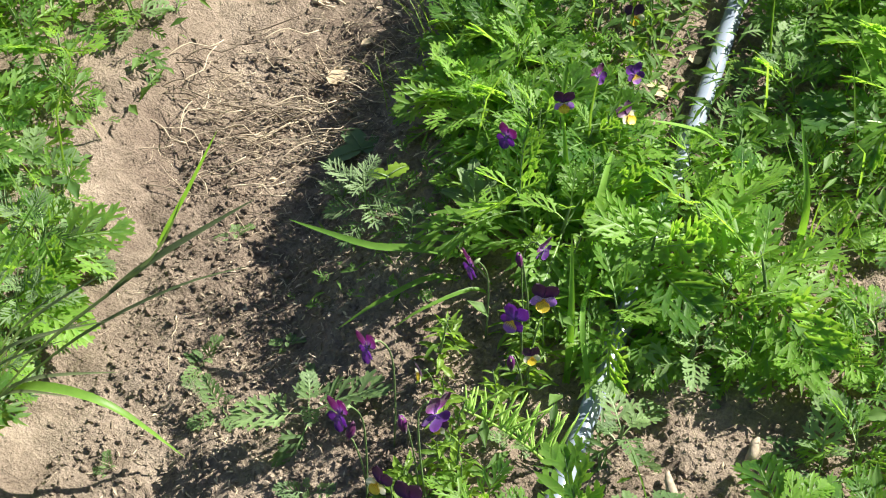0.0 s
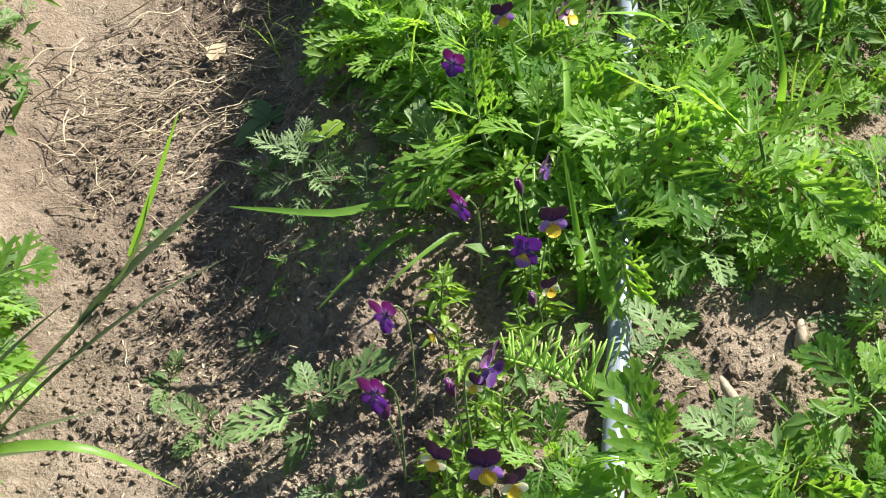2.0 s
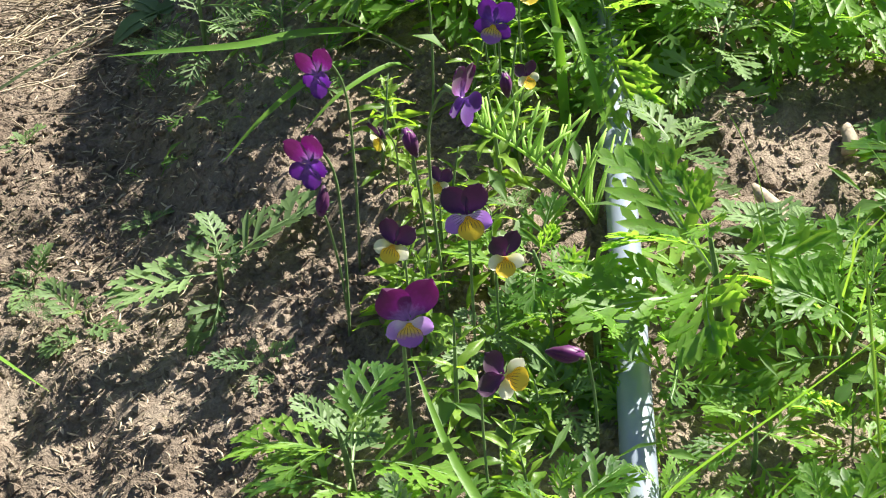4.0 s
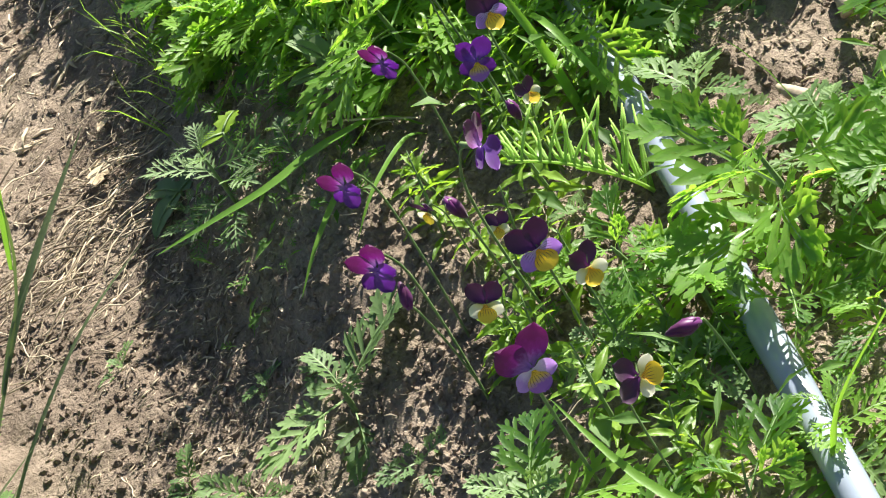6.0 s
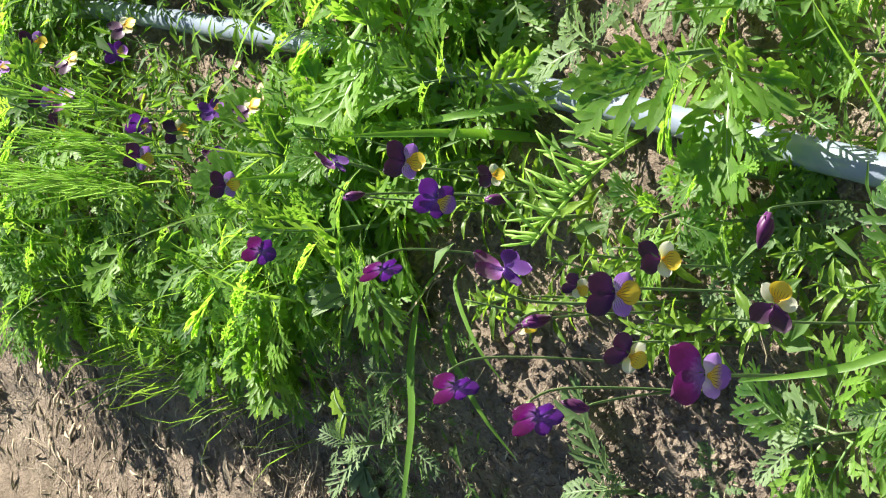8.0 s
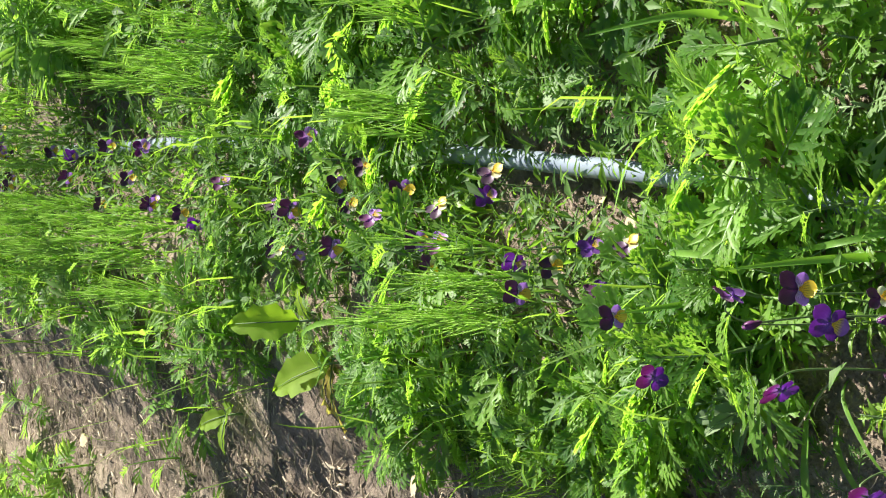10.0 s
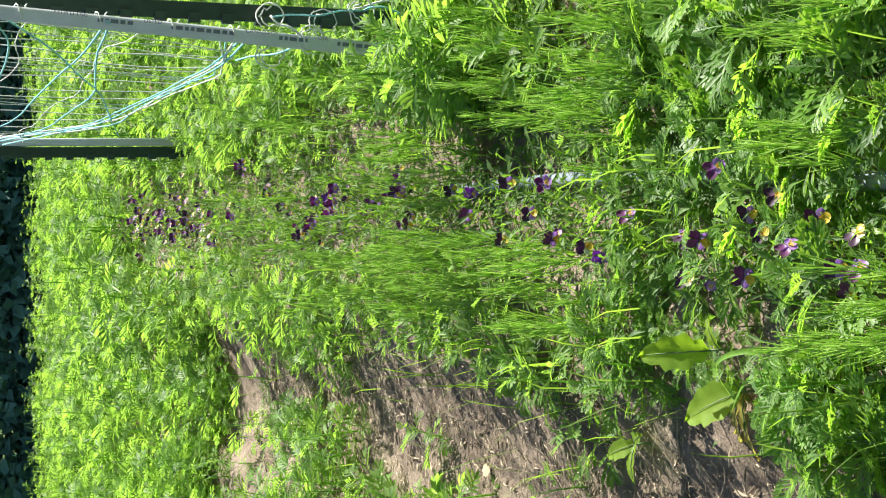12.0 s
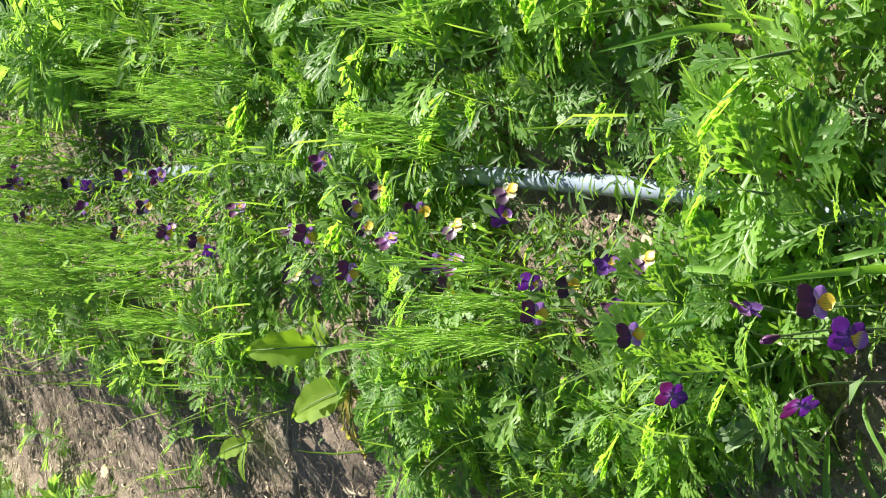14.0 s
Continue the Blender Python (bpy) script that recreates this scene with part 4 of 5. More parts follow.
tuft("tall_grass", "dull green grass tuft with stiff thin blades beside the furrow", (
    (((-0.505, 0.110, -0.02), (-0.460, 0.130, 0.090), (-0.400, 0.150, 0.150)), 0.006, OLIVE),
    (((-0.510, 0.105, -0.02), (-0.465, 0.095, 0.075), (-0.385, 0.110, 0.125)), 0.006, OLIVE),
    (((-0.500, 0.115, -0.02), (-0.455, 0.135, 0.060), (-0.370, 0.160, 0.105)), 0.006, OLIVE),
    (((-0.500, 0.095, -0.02), (-0.450, 0.085, 0.050), (-0.380, 0.080, 0.070)), 0.006, OLIVE),
    (((-0.520, 0.100, -0.02), (-0.490, 0.110, 0.090), (-0.435, 0.120, 0.170)), 0.006, OLIVE),
    (((-0.510, 0.100, -0.02), (-0.470, 0.060, 0.080), (-0.430, 0.020, 0.120)), 0.007),
    (((-0.515, 0.120, -0.02), (-0.490, 0.170, 0.110), (-0.450, 0.240, 0.190)), 0.006),
    (((-0.510, 0.110, -0.02), (-0.440, 0.125, 0.110), (-0.350, 0.150, 0.190)), 0.008, OLIVE),
    (((-0.520, 0.095, -0.02), (-0.455, 0.105, 0.095), (-0.340, 0.125, 0.150)), 0.007, OLIVE),
    (((-0.525, 0.105, -0.02), (-0.480, 0.120, 0.120), (-0.415, 0.150, 0.235)), 0.007),
    (((-0.505, 0.085, -0.02), (-0.430, 0.085, 0.075), (-0.330, 0.100, 0.100)), 0.007, OLIVE),
    (((-0.530, 0.115, -0.02), (-0.505, 0.140, 0.140), (-0.470, 0.180, 0.250)), 0.007)))
tuft("low_grass", "bright green grass blades lying across shaded soil", (
    (((0.006, 0.318, 0.05), (-0.020, 0.330, 0.078), (-0.048, 0.335, 0.086)), 0.003),
    (((-0.040, 0.335, 0.084), (-0.085, 0.330, 0.088), (-0.131, 0.325, 0.086), (-0.190, 0.342, 0.076), (-0.236, 0.360, 0.065)), 0.0115),
    (((-0.002, 0.314, 0.074), (-0.052, 0.356, 0.080), (-0.104, 0.398, 0.084)), 0.0024, STRAW),
    (((0.000, 0.312, 0.055), (-0.020, 0.300, 0.074), (-0.060, 0.262, 0.078), (-0.090, 0.240, 0.062)), 0.006),
    (((-0.010, 0.325, 0.05), (-0.060, 0.312, 0.070), (-0.110, 0.272, 0.064), (-0.150, 0.245, 0.040)), 0.0085)))
tuft("tall_grass", "grey-green grass blades rising among weeds", (
    (((0.085, -0.185, 0.05), (0.102, -0.213, 0.137), (0.143, -0.266, 0.243), (0.175, -0.31, 0.33)), 0.009),
    (((0.045, -0.300, 0.05), (0.025, -0.265, 0.120), (-0.012, -0.202, 0.160), (-0.030, -0.140, 0.186)), 0.008),
    (((0.090, -0.190, 0.05), (0.130, -0.225, 0.110), (0.165, -0.230, 0.160)), 0.005)))
tuft("upright_grass", "single bright grass blades standing among weeds", (
    (((0.100, 0.215, 0.05), (0.098, 0.240, 0.130), (0.088, 0.285, 0.205)), 0.008),
    (((0.060, 0.400, 0.05), (0.055, 0.425, 0.130), (0.045, 0.450, 0.200)), 0.008),
    (((0.300, 0.420, 0.05), (0.305, 0.430, 0.140), (0.285, 0.480, 0.220)), 0.009),
    (((0.335, 0.400, 0.05), (0.350, 0.430, 0.120), (0.380, 0.480, 0.150)), 0.005),
    (((0.130, 0.190, 0.06), (0.111, 0.230, 0.135), (0.104, 0.300, 0.120), (0.100, 0.370, 0.125)), 0.006),
    (((0.085, 0.330, 0.05), (0.095, 0.360, 0.125), (0.098, 0.420, 0.155), (0.096, 0.470, 0.135)), 0.009),
    (((0.225, 0.55, 0.05), (0.19, 0.50, 0.150), (0.130, 0.46, 0.200)), 0.009)))
tuft("sprawling_grass", "pale grass blades sprawling over the bed", (
    (((-0.02, 1.10, 0.04), (0.0, 1.16, 0.13), (-0.02, 1.24, 0.15), (-0.07, 1.30, 0.10)), 0.008),
    (((-0.02, 1.10, 0.04), (0.01, 1.05, 0.14), (0.03, 1.00, 0.19)), 0.006),
    (((-0.02, 1.10, 0.04), (-0.03, 1.19, 0.12), (-0.09, 1.27, 0.12)), 0.006)))


def broad_plant(name, m, leaves, material, label, category="weed"):
    root = empty(name, m, label, category)
    top = max(one[5] for one in leaves)
    part("stem", mesh("stem", *tube([(0, 0, -0.004), (0.001, 0, top * 0.5), (0, 0, top + 0.002)], [0.0022, 0.0019, 0.0014], 6), STEM), root)
    for i, (turn, tilt, ln, w, arch, h) in enumerate(leaves):
        v, f = oval_leaf(ln, w, arch, 0.2, wave=1.0, n=10)
        lf = part("leaf", mesh("leaf", v, f, material), root, Matrix.Translation((0, 0, h)) @ rot(0, 0, turn) @ rot(tilt, 0, 0))
        rib = [Vector((0, ln * 0.97 * u, 0.0012)) for u in (0, 0.3, 0.6, 0.9)]
        rib = [q * ln for q in bent([q / ln for q in rib], arch, 0.0)]
        part("midrib", mesh("midrib", *tube(rib, [0.0012, 0.001, 0.0008, 0.0004], 4), STEM), lf)
    return root


broad_plant("dock", at_ground(-0.012, 1.385, 0), ((6, 66, 0.098, 0.046, 0.5, 0.045), (-70, 35, 0.05, 0.022, 0.8, 0.03)), BROAD, "broad-leaved dock with one smooth upright leaf")
broad_plant("dock", at_ground(-0.066, 1.36, 0), ((28, 48, 0.100, 0.055, 0.7, 0.022), (-60, 40, 0.045, 0.022, 0.8, 0.02)), BROAD, "broad-leaved dock with smooth yellow-green leaves")
broad_plant("dock", at_ground(-0.06, 1.36, 0), ((40, 4, 0.14, 0.028, 0.8, 0.015), (75, 6, 0.11, 0.022, 0.8, 0.015)), YELLOWED, "withering dock with narrow yellow and brown leaves")
broad_plant("dock", at_ground(-0.17, 1.75, 0), ((20, 40, 0.07, 0.03, 0.8, 0.03), (100, 30, 0.06, 0.028, 0.8, 0.03), (200, 35, 0.06, 0.028, 0.8, 0.03)), BROAD, "young broad-leaved weed at the furrow's edge")
broad_plant("sage", at_ground(-0.040, 0.400, 0, 1.1), ((10, 55, 0.042, 0.019, 0.6, 0.04), (90, 35, 0.036, 0.017, 0.7, 0.035), (170, 40, 0.034, 0.016, 0.7, 0.03), (250, 35, 0.036, 0.017, 0.8, 0.03), (320, 45, 0.034, 0.016, 0.6, 0.035), (60, 60, 0.03, 0.014, 0.5, 0.05)), GREY_LEAF, "small grey-green sage seedling on shaded soil", "seedling")
broad_plant("plantain", at_ground(-0.215, 0.56, 0), ((-60, 8, 0.055, 0.03, 0.9, 0.01), (40, 12, 0.05, 0.026, 0.8, 0.01), (120, 6, 0.05, 0.024, 0.8, 0.01)), GREY_LEAF, "flat rosette with blue-green oval leaves on soil")
broad_plant("broad_weed", at_ground(-0.142, 0.425, 0), ((-40, 20, 0.03, 0.02, 0.8, 0.05), (90, 25, 0.024, 0.016, 0.8, 0.05)), BROAD, "small yellow-green leaf in shade")
broad_plant("broad_weed", at_ground(0.130, 0.46, 0), ((-70, 30, 0.06, 0.03, 0.8, 0.02), (20, 40, 0.055, 0.03, 0.8, 0.03), (150, 35, 0.05, 0.026, 0.7, 0.03)), BROAD, "broad dark green leaves beside the pipe")


# ---- pipe on the ground ----
def pipe_line(y):
    return Vector((0.112 + 0.112 * y - 0.026 * y * y, y, max(0.072, ground(0.11 + 0.1 * y, y) + 0.013)))


def ground_pipe():
    pts = [pipe_line(-0.9 + 0.05 * i) for i in range(70)]
    ob = new("irrigation_pipe", mesh("irrigation_pipe", *tube(pts, 0.0110, 24), PIPE))
    tagged(ob, "glossy light grey plastic irrigation pipe lying on soil", "pipe")


ground_pipe()


# ---- trellis: posts, plastic pipes, net ----
def stake(x, y, lean, top, group):
    """A studded steel post with a pointed foot."""
    m = Matrix.Translation((x, y, ground(x, y) - 0.02)) @ rot(0, math.degrees(math.atan(lean)), 0)
    root = empty("garden_stake", m, "dark green studded metal garden post", "post", group)
    pieces = [box((-0.016, -0.002, 0), (0.016, 0.002, top)), box((-0.002, 0.002, 0), (0.002, 0.022, top))]
    part("rail", mesh("rail", *joined(pieces), POST, smooth=False), root)
    k = 0
    z = 0.12
    stud = mesh("stud", *box((-0.009, -0.012, -0.009), (0.009, 0.0, 0.013)), POST, smooth=False)
    while z < top - 0.05:
        part("stud", stud, root, Matrix.Translation((-0.014, -0.001, z)))
        z += 0.062
        k += 1
    return root


def box(a, b):
    (x0, y0, z0), (x1, y1, z1) = a, b
    c = 0.15 * min(x1 - x0, y1 - y0)
    vs = []
    for z in (z0, z1):
        vs += [(x0 + c, y0, z), (x1 - c, y0, z), (x1, y0 + c, z), (x1, y1 - c, z), (x1 - c, y1, z), (x0 + c, y1, z), (x0, y1 - c, z), (x0, y0 + c, z)]
    fs = [(i, (i + 1) % 8, 8 + (i + 1) % 8) for i in range(8)] + [(i, 8 + (i + 1) % 8, 8 + i) for i in range(8)]
    fs += [(0, i + 1, i) for i in range(1, 7)] + [(8, 8 + i, 9 + i) for i in range(1, 7)]
    return [Vector(v) for v in vs], fs


def upright_pipe(x, y, lean, top, radius, printed):
    z0 = ground(x, y) - 0.02
    m = Matrix.Translation((x, y, z0)) @ rot(0, math.degrees(math.atan(lean)), 0)
    root = empty("trellis_pipe", m, "grey plastic trellis pipe with printing along it", "pipe", "trellis pipes")
    part("tube", mesh("tube", *tube([(0, 0, top * i / 4) for i in range(5)], radius, 18), PVC), root)
    if printed:
        rng = random.Random(3)
        z = 0.10
        for word in ("ASTM D 1785", "LISTED", "CANADA", "CSA"):
            cu = bpy.data.curves.new("printing", "FONT")
            cu.body, cu.size, cu.extrude = word, 0.0105, 0.00015
            me = bpy.data.meshes.new_from_object(new("text_maker", cu))
            bpy.data.objects.remove(bpy.data.objects["text_maker"])
            me.materials.clear()
            me.materials.append(INK)
            wide = max(v.co.x for v in me.vertices)
            part("printing", me, root, Matrix(((0, -1, 0, 0.006), (0, 0, -1, -radius - 0.0004), (1, 0, 0, 0.86 - z), (0, 0, 0, 1))) @ rot(0, 0, 180), "dark grey printing")
            z += wide + 0.018
            for k in range(rng.choice((5, 7, 9))):
                ln = rng.uniform(0.004, 0.014)
                part("printing", mesh("printing", *box((-0.0035, -0.0003, 0), (0.0035, 0.0003, ln)), INK, smooth=False), root, Matrix.Translation((0.0025, -radius - 0.0004, 0.86 - z - ln)), "dark grey printing")
                z += ln + 0.004
            z += 0.015
    return root


TILT = 0.085
upright_pipe(0.480, 2.57, TILT, 1.75, 0.0132, True)
stake(0.552, 2.62, 0.030, 1.72, "garden posts")
upright_pipe(0.455, 5.08, 0.0, 1.75, 0.0118, False)
stake(0.425, 5.09, 0.0, 1.70, "garden posts")
stake(-0.80, 6.35, 0.0, 1.4, "garden posts")


def net_point(y, z):
    u = (y - 2.57) / 2.51
    sag = 0.02 * math.sin(y * 2.2)
    return Vector((0.482 + TILT * z * (1 - u) - 0.03 * u + sag * math.sin(math.pi * u), y, z))


def strand(points, r, material, parent, wob=0.0, seed=0, name="strand"):
    rng = random.Random(seed)
    pts = []
    for i in range(len(points) - 1):
        a, b = Vector(points[i]), Vector(points[i + 1])
        for k in range(4):
            pts.append(a.lerp(b, k / 4) + Vector((rng.uniform(-wob, wob), rng.uniform(-wob, wob), rng.uniform(-wob, wob))))
    pts.append(Vector(points[-1]))
    part(name, mesh(name, *tube(curve_through(pts[::2] if len(pts) > 5 else pts, len(pts)), r, 4), material), parent)


def trellis_net():
    root = empty("trellis_net", Matrix.Identity(4), "loose white trellis net hung between two posts", "net")

    def hem(y):
        u = (y - 2.57) / 2.51
        return 0.46 - 0.10 * math.sin(math.pi * min(1, u * 1.25)) + 0.30 * smooth(0.72, 1.0, u)

    y = 2.64
    k = 0
    while y < 5.05:
        strand([net_point(y + 0.06 * math.sin(k + z * 3), z) for z in (hem(y), 0.7, 0.95, 1.2, 1.45, 1.68)], 0.0011, TWINE_WHITE, root, 0.006, k)
        y += 0.10 + 0.02 * math.sin(k * 2.0)
        k += 1
    for i, z in enumerate((0.62, 0.80, 0.98, 1.16, 1.34, 1.52, 1.68)):
        strand([net_point(2.57 + 0.42 * j, z + 0.03 * math.sin(j * 1.7 + i)) for j in range(7)], 0.0012, TWINE_WHITE, root, 0.008, 50 + i)
    for i in range(3):
        strand([net_point(2.57 + 0.36 * j, hem(2.57 + 0.36 * j) + 0.012 * i + 0.01 * math.sin(j * 2 + i)) for j in range(8)], 0.0018, (TWINE_WHITE, TWINE_BLUE, TWINE_WHITE)[i], root, 0.006, 80 + i)
    twine = empty("tied_twine", Matrix.Identity(4), "pale blue twine tied in loose crossing lines", "twine")
    for i, pts in enumerate((((2.55, 0.90), (3.06, 0.733), (3.79, 0.543), (4.64, 0.379)), ((2.55, 0.70), (3.06, 0.69), (3.65, 0.68), (4.30, 0.70), (5.05, 0.80)), ((2.55, 0.70), (3.0, 0.66), (3.8, 0.56), (4.5, 0.60), (5.05, 0.75)),
                             ((2.57, 0.44), (3.0, 0.41), (3.6, 0.40), (4.3, 0.47), (5.05, 0.66)), ((2.56, 0.45), (3.1, 0.42), (3.7, 0.42), (4.4, 0.50), (5.05, 0.72)), ((2.57, 0.34), (2.75, 0.36), (2.9, 0.40)), ((2.55, 0.92), (2.9, 0.84), (3.5, 0.80), (4.4, 0.78), (5.05, 0.95)))):
        strand([net_point(y, z) + Vector((-0.006, 0, 0)) for y, z in pts], 0.0022, TWINE_BLUE, twine, 0.003, 100 + i, "twine")
    for i, z in enumerate((0.33, 0.46, 0.57, 0.70, 0.84, 1.0, 1.2)):
        c = Vector((0.481 + TILT * z, 2.57, z))
        strand([c + Vector((0.0155 * math.cos(a), 0.0155 * math.sin(a), 0.003 * a)) for a in [j * 0.7 for j in range(11)]], 0.0011, TWINE_WHITE, twine, 0.0, 120 + i, "knot")
    for i, (x, y, z) in enumerate(((0.555, 2.60, 0.40), (0.566, 2.60, 0.225), (0.482, 2.58, 0.405), (0.512, 2.58, 0.33), (0.545, 2.60, 0.30))):
        c = Vector((x, y, z))
        strand([c + Vector(((0.016 + 0.001 * j) * math.cos(a), -0.016 + 0.006 * math.sin(2 * a), (0.018 + 0.001 * j) * math.sin(a))) for j, a in enumerate([k * 0.75 for k in range(14)])], 0.0014, TWINE_WHITE, twine, 0.003, 140 + i, "loop")
    for i, pts in enumerate((((0.556, 2.585, 0.40), (0.560, 2.585, 0.31), (0.568, 2.585, 0.225)), ((0.568, 2.585, 0.225), (0.575, 2.58, 0.19), (0.560, 2.58, 0.15)), ((0.505, 2.555, 0.34), (0.53, 2.565, 0.37), (0.556, 2.585, 0.40)), ((0.570, 2.585, 0.24), (0.585, 2.58, 0.20), (0.590, 2.57, 0.14)))):
        strand(pts, 0.0020, (TWINE_BLUE, TWINE_BLUE, TWINE_WHITE, TWINE_WHITE)[i], twine, 0.004, 160 + i, "twine")


trellis_net()


# ---- litter on the soil ----
def clods():
    rng = random.Random(15)
    base = bmesh.new()
    bmesh.ops.create_icosphere(base, subdivisions=1, radius=1.0)
    bv = [v.co.copy() for v in base.verts]
    bf = [tuple(v.index for v in f.verts) for f in base.faces]
    base.free()
    pieces = []
    for i in range(4):
        pieces.append(([v * rng.uniform(0.55, 1.25) * 1.0 for v in bv], bf))
    eight = [Vector(p) for p in ((1, 0, 0), (0, 1, 0), (-1, 0, 0), (0, -1, 0), (0, 0, 1), (0, 0, -1))]
    faces = [(i, (i + 1) % 4, 4) for i in range(4)] + [((i + 1) % 4, i, 5) for i in range(4)]
    for i in range(4):
        pieces.append(([v * rng.uniform(0.7, 1.3) for v in eight], faces))
    places = []
    for _ in range(14000):
        x, y = rng.uniform(-0.56, 0.45), rng.uniform(-0.35, 1.3)
        r = 0.0014 + 0.0060 * rng.random() ** 5
        if x < -0.28 and rng.random() < 0.35:
            continue
        places.append((rng.randrange(4) + (4 if r < 0.0040 else 0), Matrix.Translation((x, y, rough_ground(x, y) - r * 0.12)) @ rot(rng.uniform(-12, 12), 0, rng.uniform(0, 360)) @ Matrix.Diagonal((r, r, r * rng.choice((0.5, 0.85)), 1))))
    for _ in range(15000):
        x, y = rng.uniform(-0.42, 0.42), rng.uniform(-0.35, 0.75)
        r = 0.0013 + 0.0038 * rng.random() ** 3
        places.append((rng.randrange(4) + (4 if r < 0.0040 else 0), Matrix.Translation((x, y, rough_ground(x, y) + r * 0.1)) @ rot(rng.uniform(-60, 60), rng.uniform(-60, 60), rng.uniform(0, 360)) @ Matrix.Scale(r, 4)))
    # the crumbled slope of the bed, in loose clusters
    for _ in range(420):
        cx, cy = rng.uniform(-0.17, 0.06), rng.uniform(-0.30, 0.40)
        for _ in range(8):
            x, y = cx + rng.gauss(0, 0.007), cy + rng.gauss(0, 0.007)
            r = 0.0015 + 0.0032 * rng.random() ** 2
            places.append((rng.randrange(4) + (4 if r < 0.0040 else 0), Matrix.Translation((x, y, rough_ground(x, y) + r * 0.1)) @ rot(rng.uniform(-60, 60), rng.uniform(-60, 60), rng.uniform(0, 360)) @ Matrix.Scale(r, 4)))
    ob = new("soil_clods", quick_mesh("soil_clods", *scatter(pieces, places), SOIL, smooth=False))
    tagged(ob, "crumbs and clods of dry brown soil", "soil crumbs", kind="stuff")


clods()


def straw():
    rng = random.Random(16)
    pieces = []
    for i in range(10):
        a, c, d = rng.uniform(-0.30, 0.30), rng.uniform(-0.16, 0.16), rng.uniform(0, 6)
        pts = [Vector((a * math.sin(u * 3.1) + c * math.sin(u * 7 + d), u - 0.5, 0.07 * math.sin(u * 6 + d) + 0.05)) for u in (0, 0.16, 0.33, 0.5, 0.67, 0.84, 1)]
        pieces.append(tube(pts, [0.010, 0.013, 0.013, 0.012, 0.010, 0.008, 0.005], 3))
    stout = [tube(curve_through([(rng.uniform(-0.12, 0.12), u - 0.5, rng.uniform(0.02, 0.12)) for u in (0, 0.25, 0.5, 0.75, 1)], 8), [0.011] * 7 + [0.008, 0.005], 4) for _ in range(4)]
    flake = oval_leaf(1.0, 0.30, 0.6, 0.3, n=2)
    pieces += [flake, tube([(0, -0.5, 0.04), (0.06, 0, 0.10), (-0.03, 0.5, 0.04)], [0.05, 0.08, 0.03], 4)] + stout
    places = []
    wisps = [(rng.gauss(-0.32, 0.07), rng.choice((rng.gauss(0.64, 0.07), rng.uniform(0.3, 1.0))), rng.gauss(80, 35)) for _ in range(46)]

    def lay(k, x, y, ln, turn, lift, flat=0.6):
        places.append((k, Matrix.Translation((x, y, rough_ground(x, y) + lift)) @ rot(rng.uniform(-9, 9), 0, turn) @ Matrix.Diagonal((ln, ln, ln * flat, 1))))

    for x, y, turn in wisps:
        for _ in range(4 if y < 0.52 else 14):
            lay(rng.randrange(10), x + rng.gauss(0, 0.022), y + rng.gauss(0, 0.022), 0.008 + 0.034 * rng.random() ** 1.8, turn + rng.gauss(0, 34), 0.002 + 0.008 * rng.random())
    for _ in range(420):
        lay(rng.randrange(10), rng.gauss(-0.30, 0.10), rng.uniform(0.0, 1.0), 0.008 + 0.030 * rng.random() ** 2.2, rng.uniform(0, 360), 0.003)
    for _ in range(1900):
        lay(rng.randrange(10), rng.gauss(-0.24, 0.09), rng.uniform(1.0, 4.6), 0.015 + 0.07 * rng.random() ** 1.8, rng.gauss(90, 50), 0.003 + 0.006 * rng.random())
    # a matted band of thicker straw across the furrow
    for _ in range(230):
        x = rng.uniform(-0.47, -0.22)
        lay(rng.choice((0, 3, 5, 12, 13, 14, 15)), x, 0.60 + 0.25 * (x + 0.35) + rng.gauss(0, 0.07), rng.uniform(0.02, 0.085), 100 + rng.gauss(0, 30), 0.004 + 0.012 * rng.random(), 0.9)
    # crumbled bits of bark and leaf on the slope of the bed
    for _ in range(5200):
        x, y = rng.choice((rng.gauss(-0.24, 0.06), rng.gauss(-0.24, 0.06), rng.uniform(-0.42, 0.3))), rng.uniform(-0.2, 0.8)
        lay(rng.choice((10, 11, 11)), x, y, 0.004 + 0.009 * rng.random() ** 2, rng.uniform(0, 360), 0.001, 1.0)
    for _ in range(5200):
        lay(rng.choice((10, 11, 11, 5)), rng.gauss(-0.30, 0.12), rng.uniform(0.8, 4.6), 0.008 + 0.024 * rng.random() ** 2, rng.uniform(0, 360), 0.002, 1.0)
    for _ in range(200):
        x, y = rng.uniform(-0.12, 0.3), rng.uniform(-0.15, 0.5)
        lay(rng.randrange(10), x, y, rng.uniform(0.012, 0.04), rng.uniform(0, 360), 0.005, 1.0)
    ob = new("dry_straw", quick_mesh("dry_straw", *scatter(pieces, places), STRAW))
    tagged(ob, "dry straw and dead root threads on the furrow", "straw", kind="stuff")


straw()


def dry_leaf(x, y, size, turn):
    v, f = oval_leaf(size, size * 0.62, 0.25, 0.08, wave=1.2, n=9)
    ob = new("dry_leaf", mesh("dry_leaf", v, f, DRYLEAF))
    ob.matrix_world = Matrix.Translation((x, y, rough_ground(x, y) + 0.008)) @ rot(8, 5, turn)
    tagged(ob, "curled pale tan dry leaf lying on soil", "dry leaf", "dry leaves")


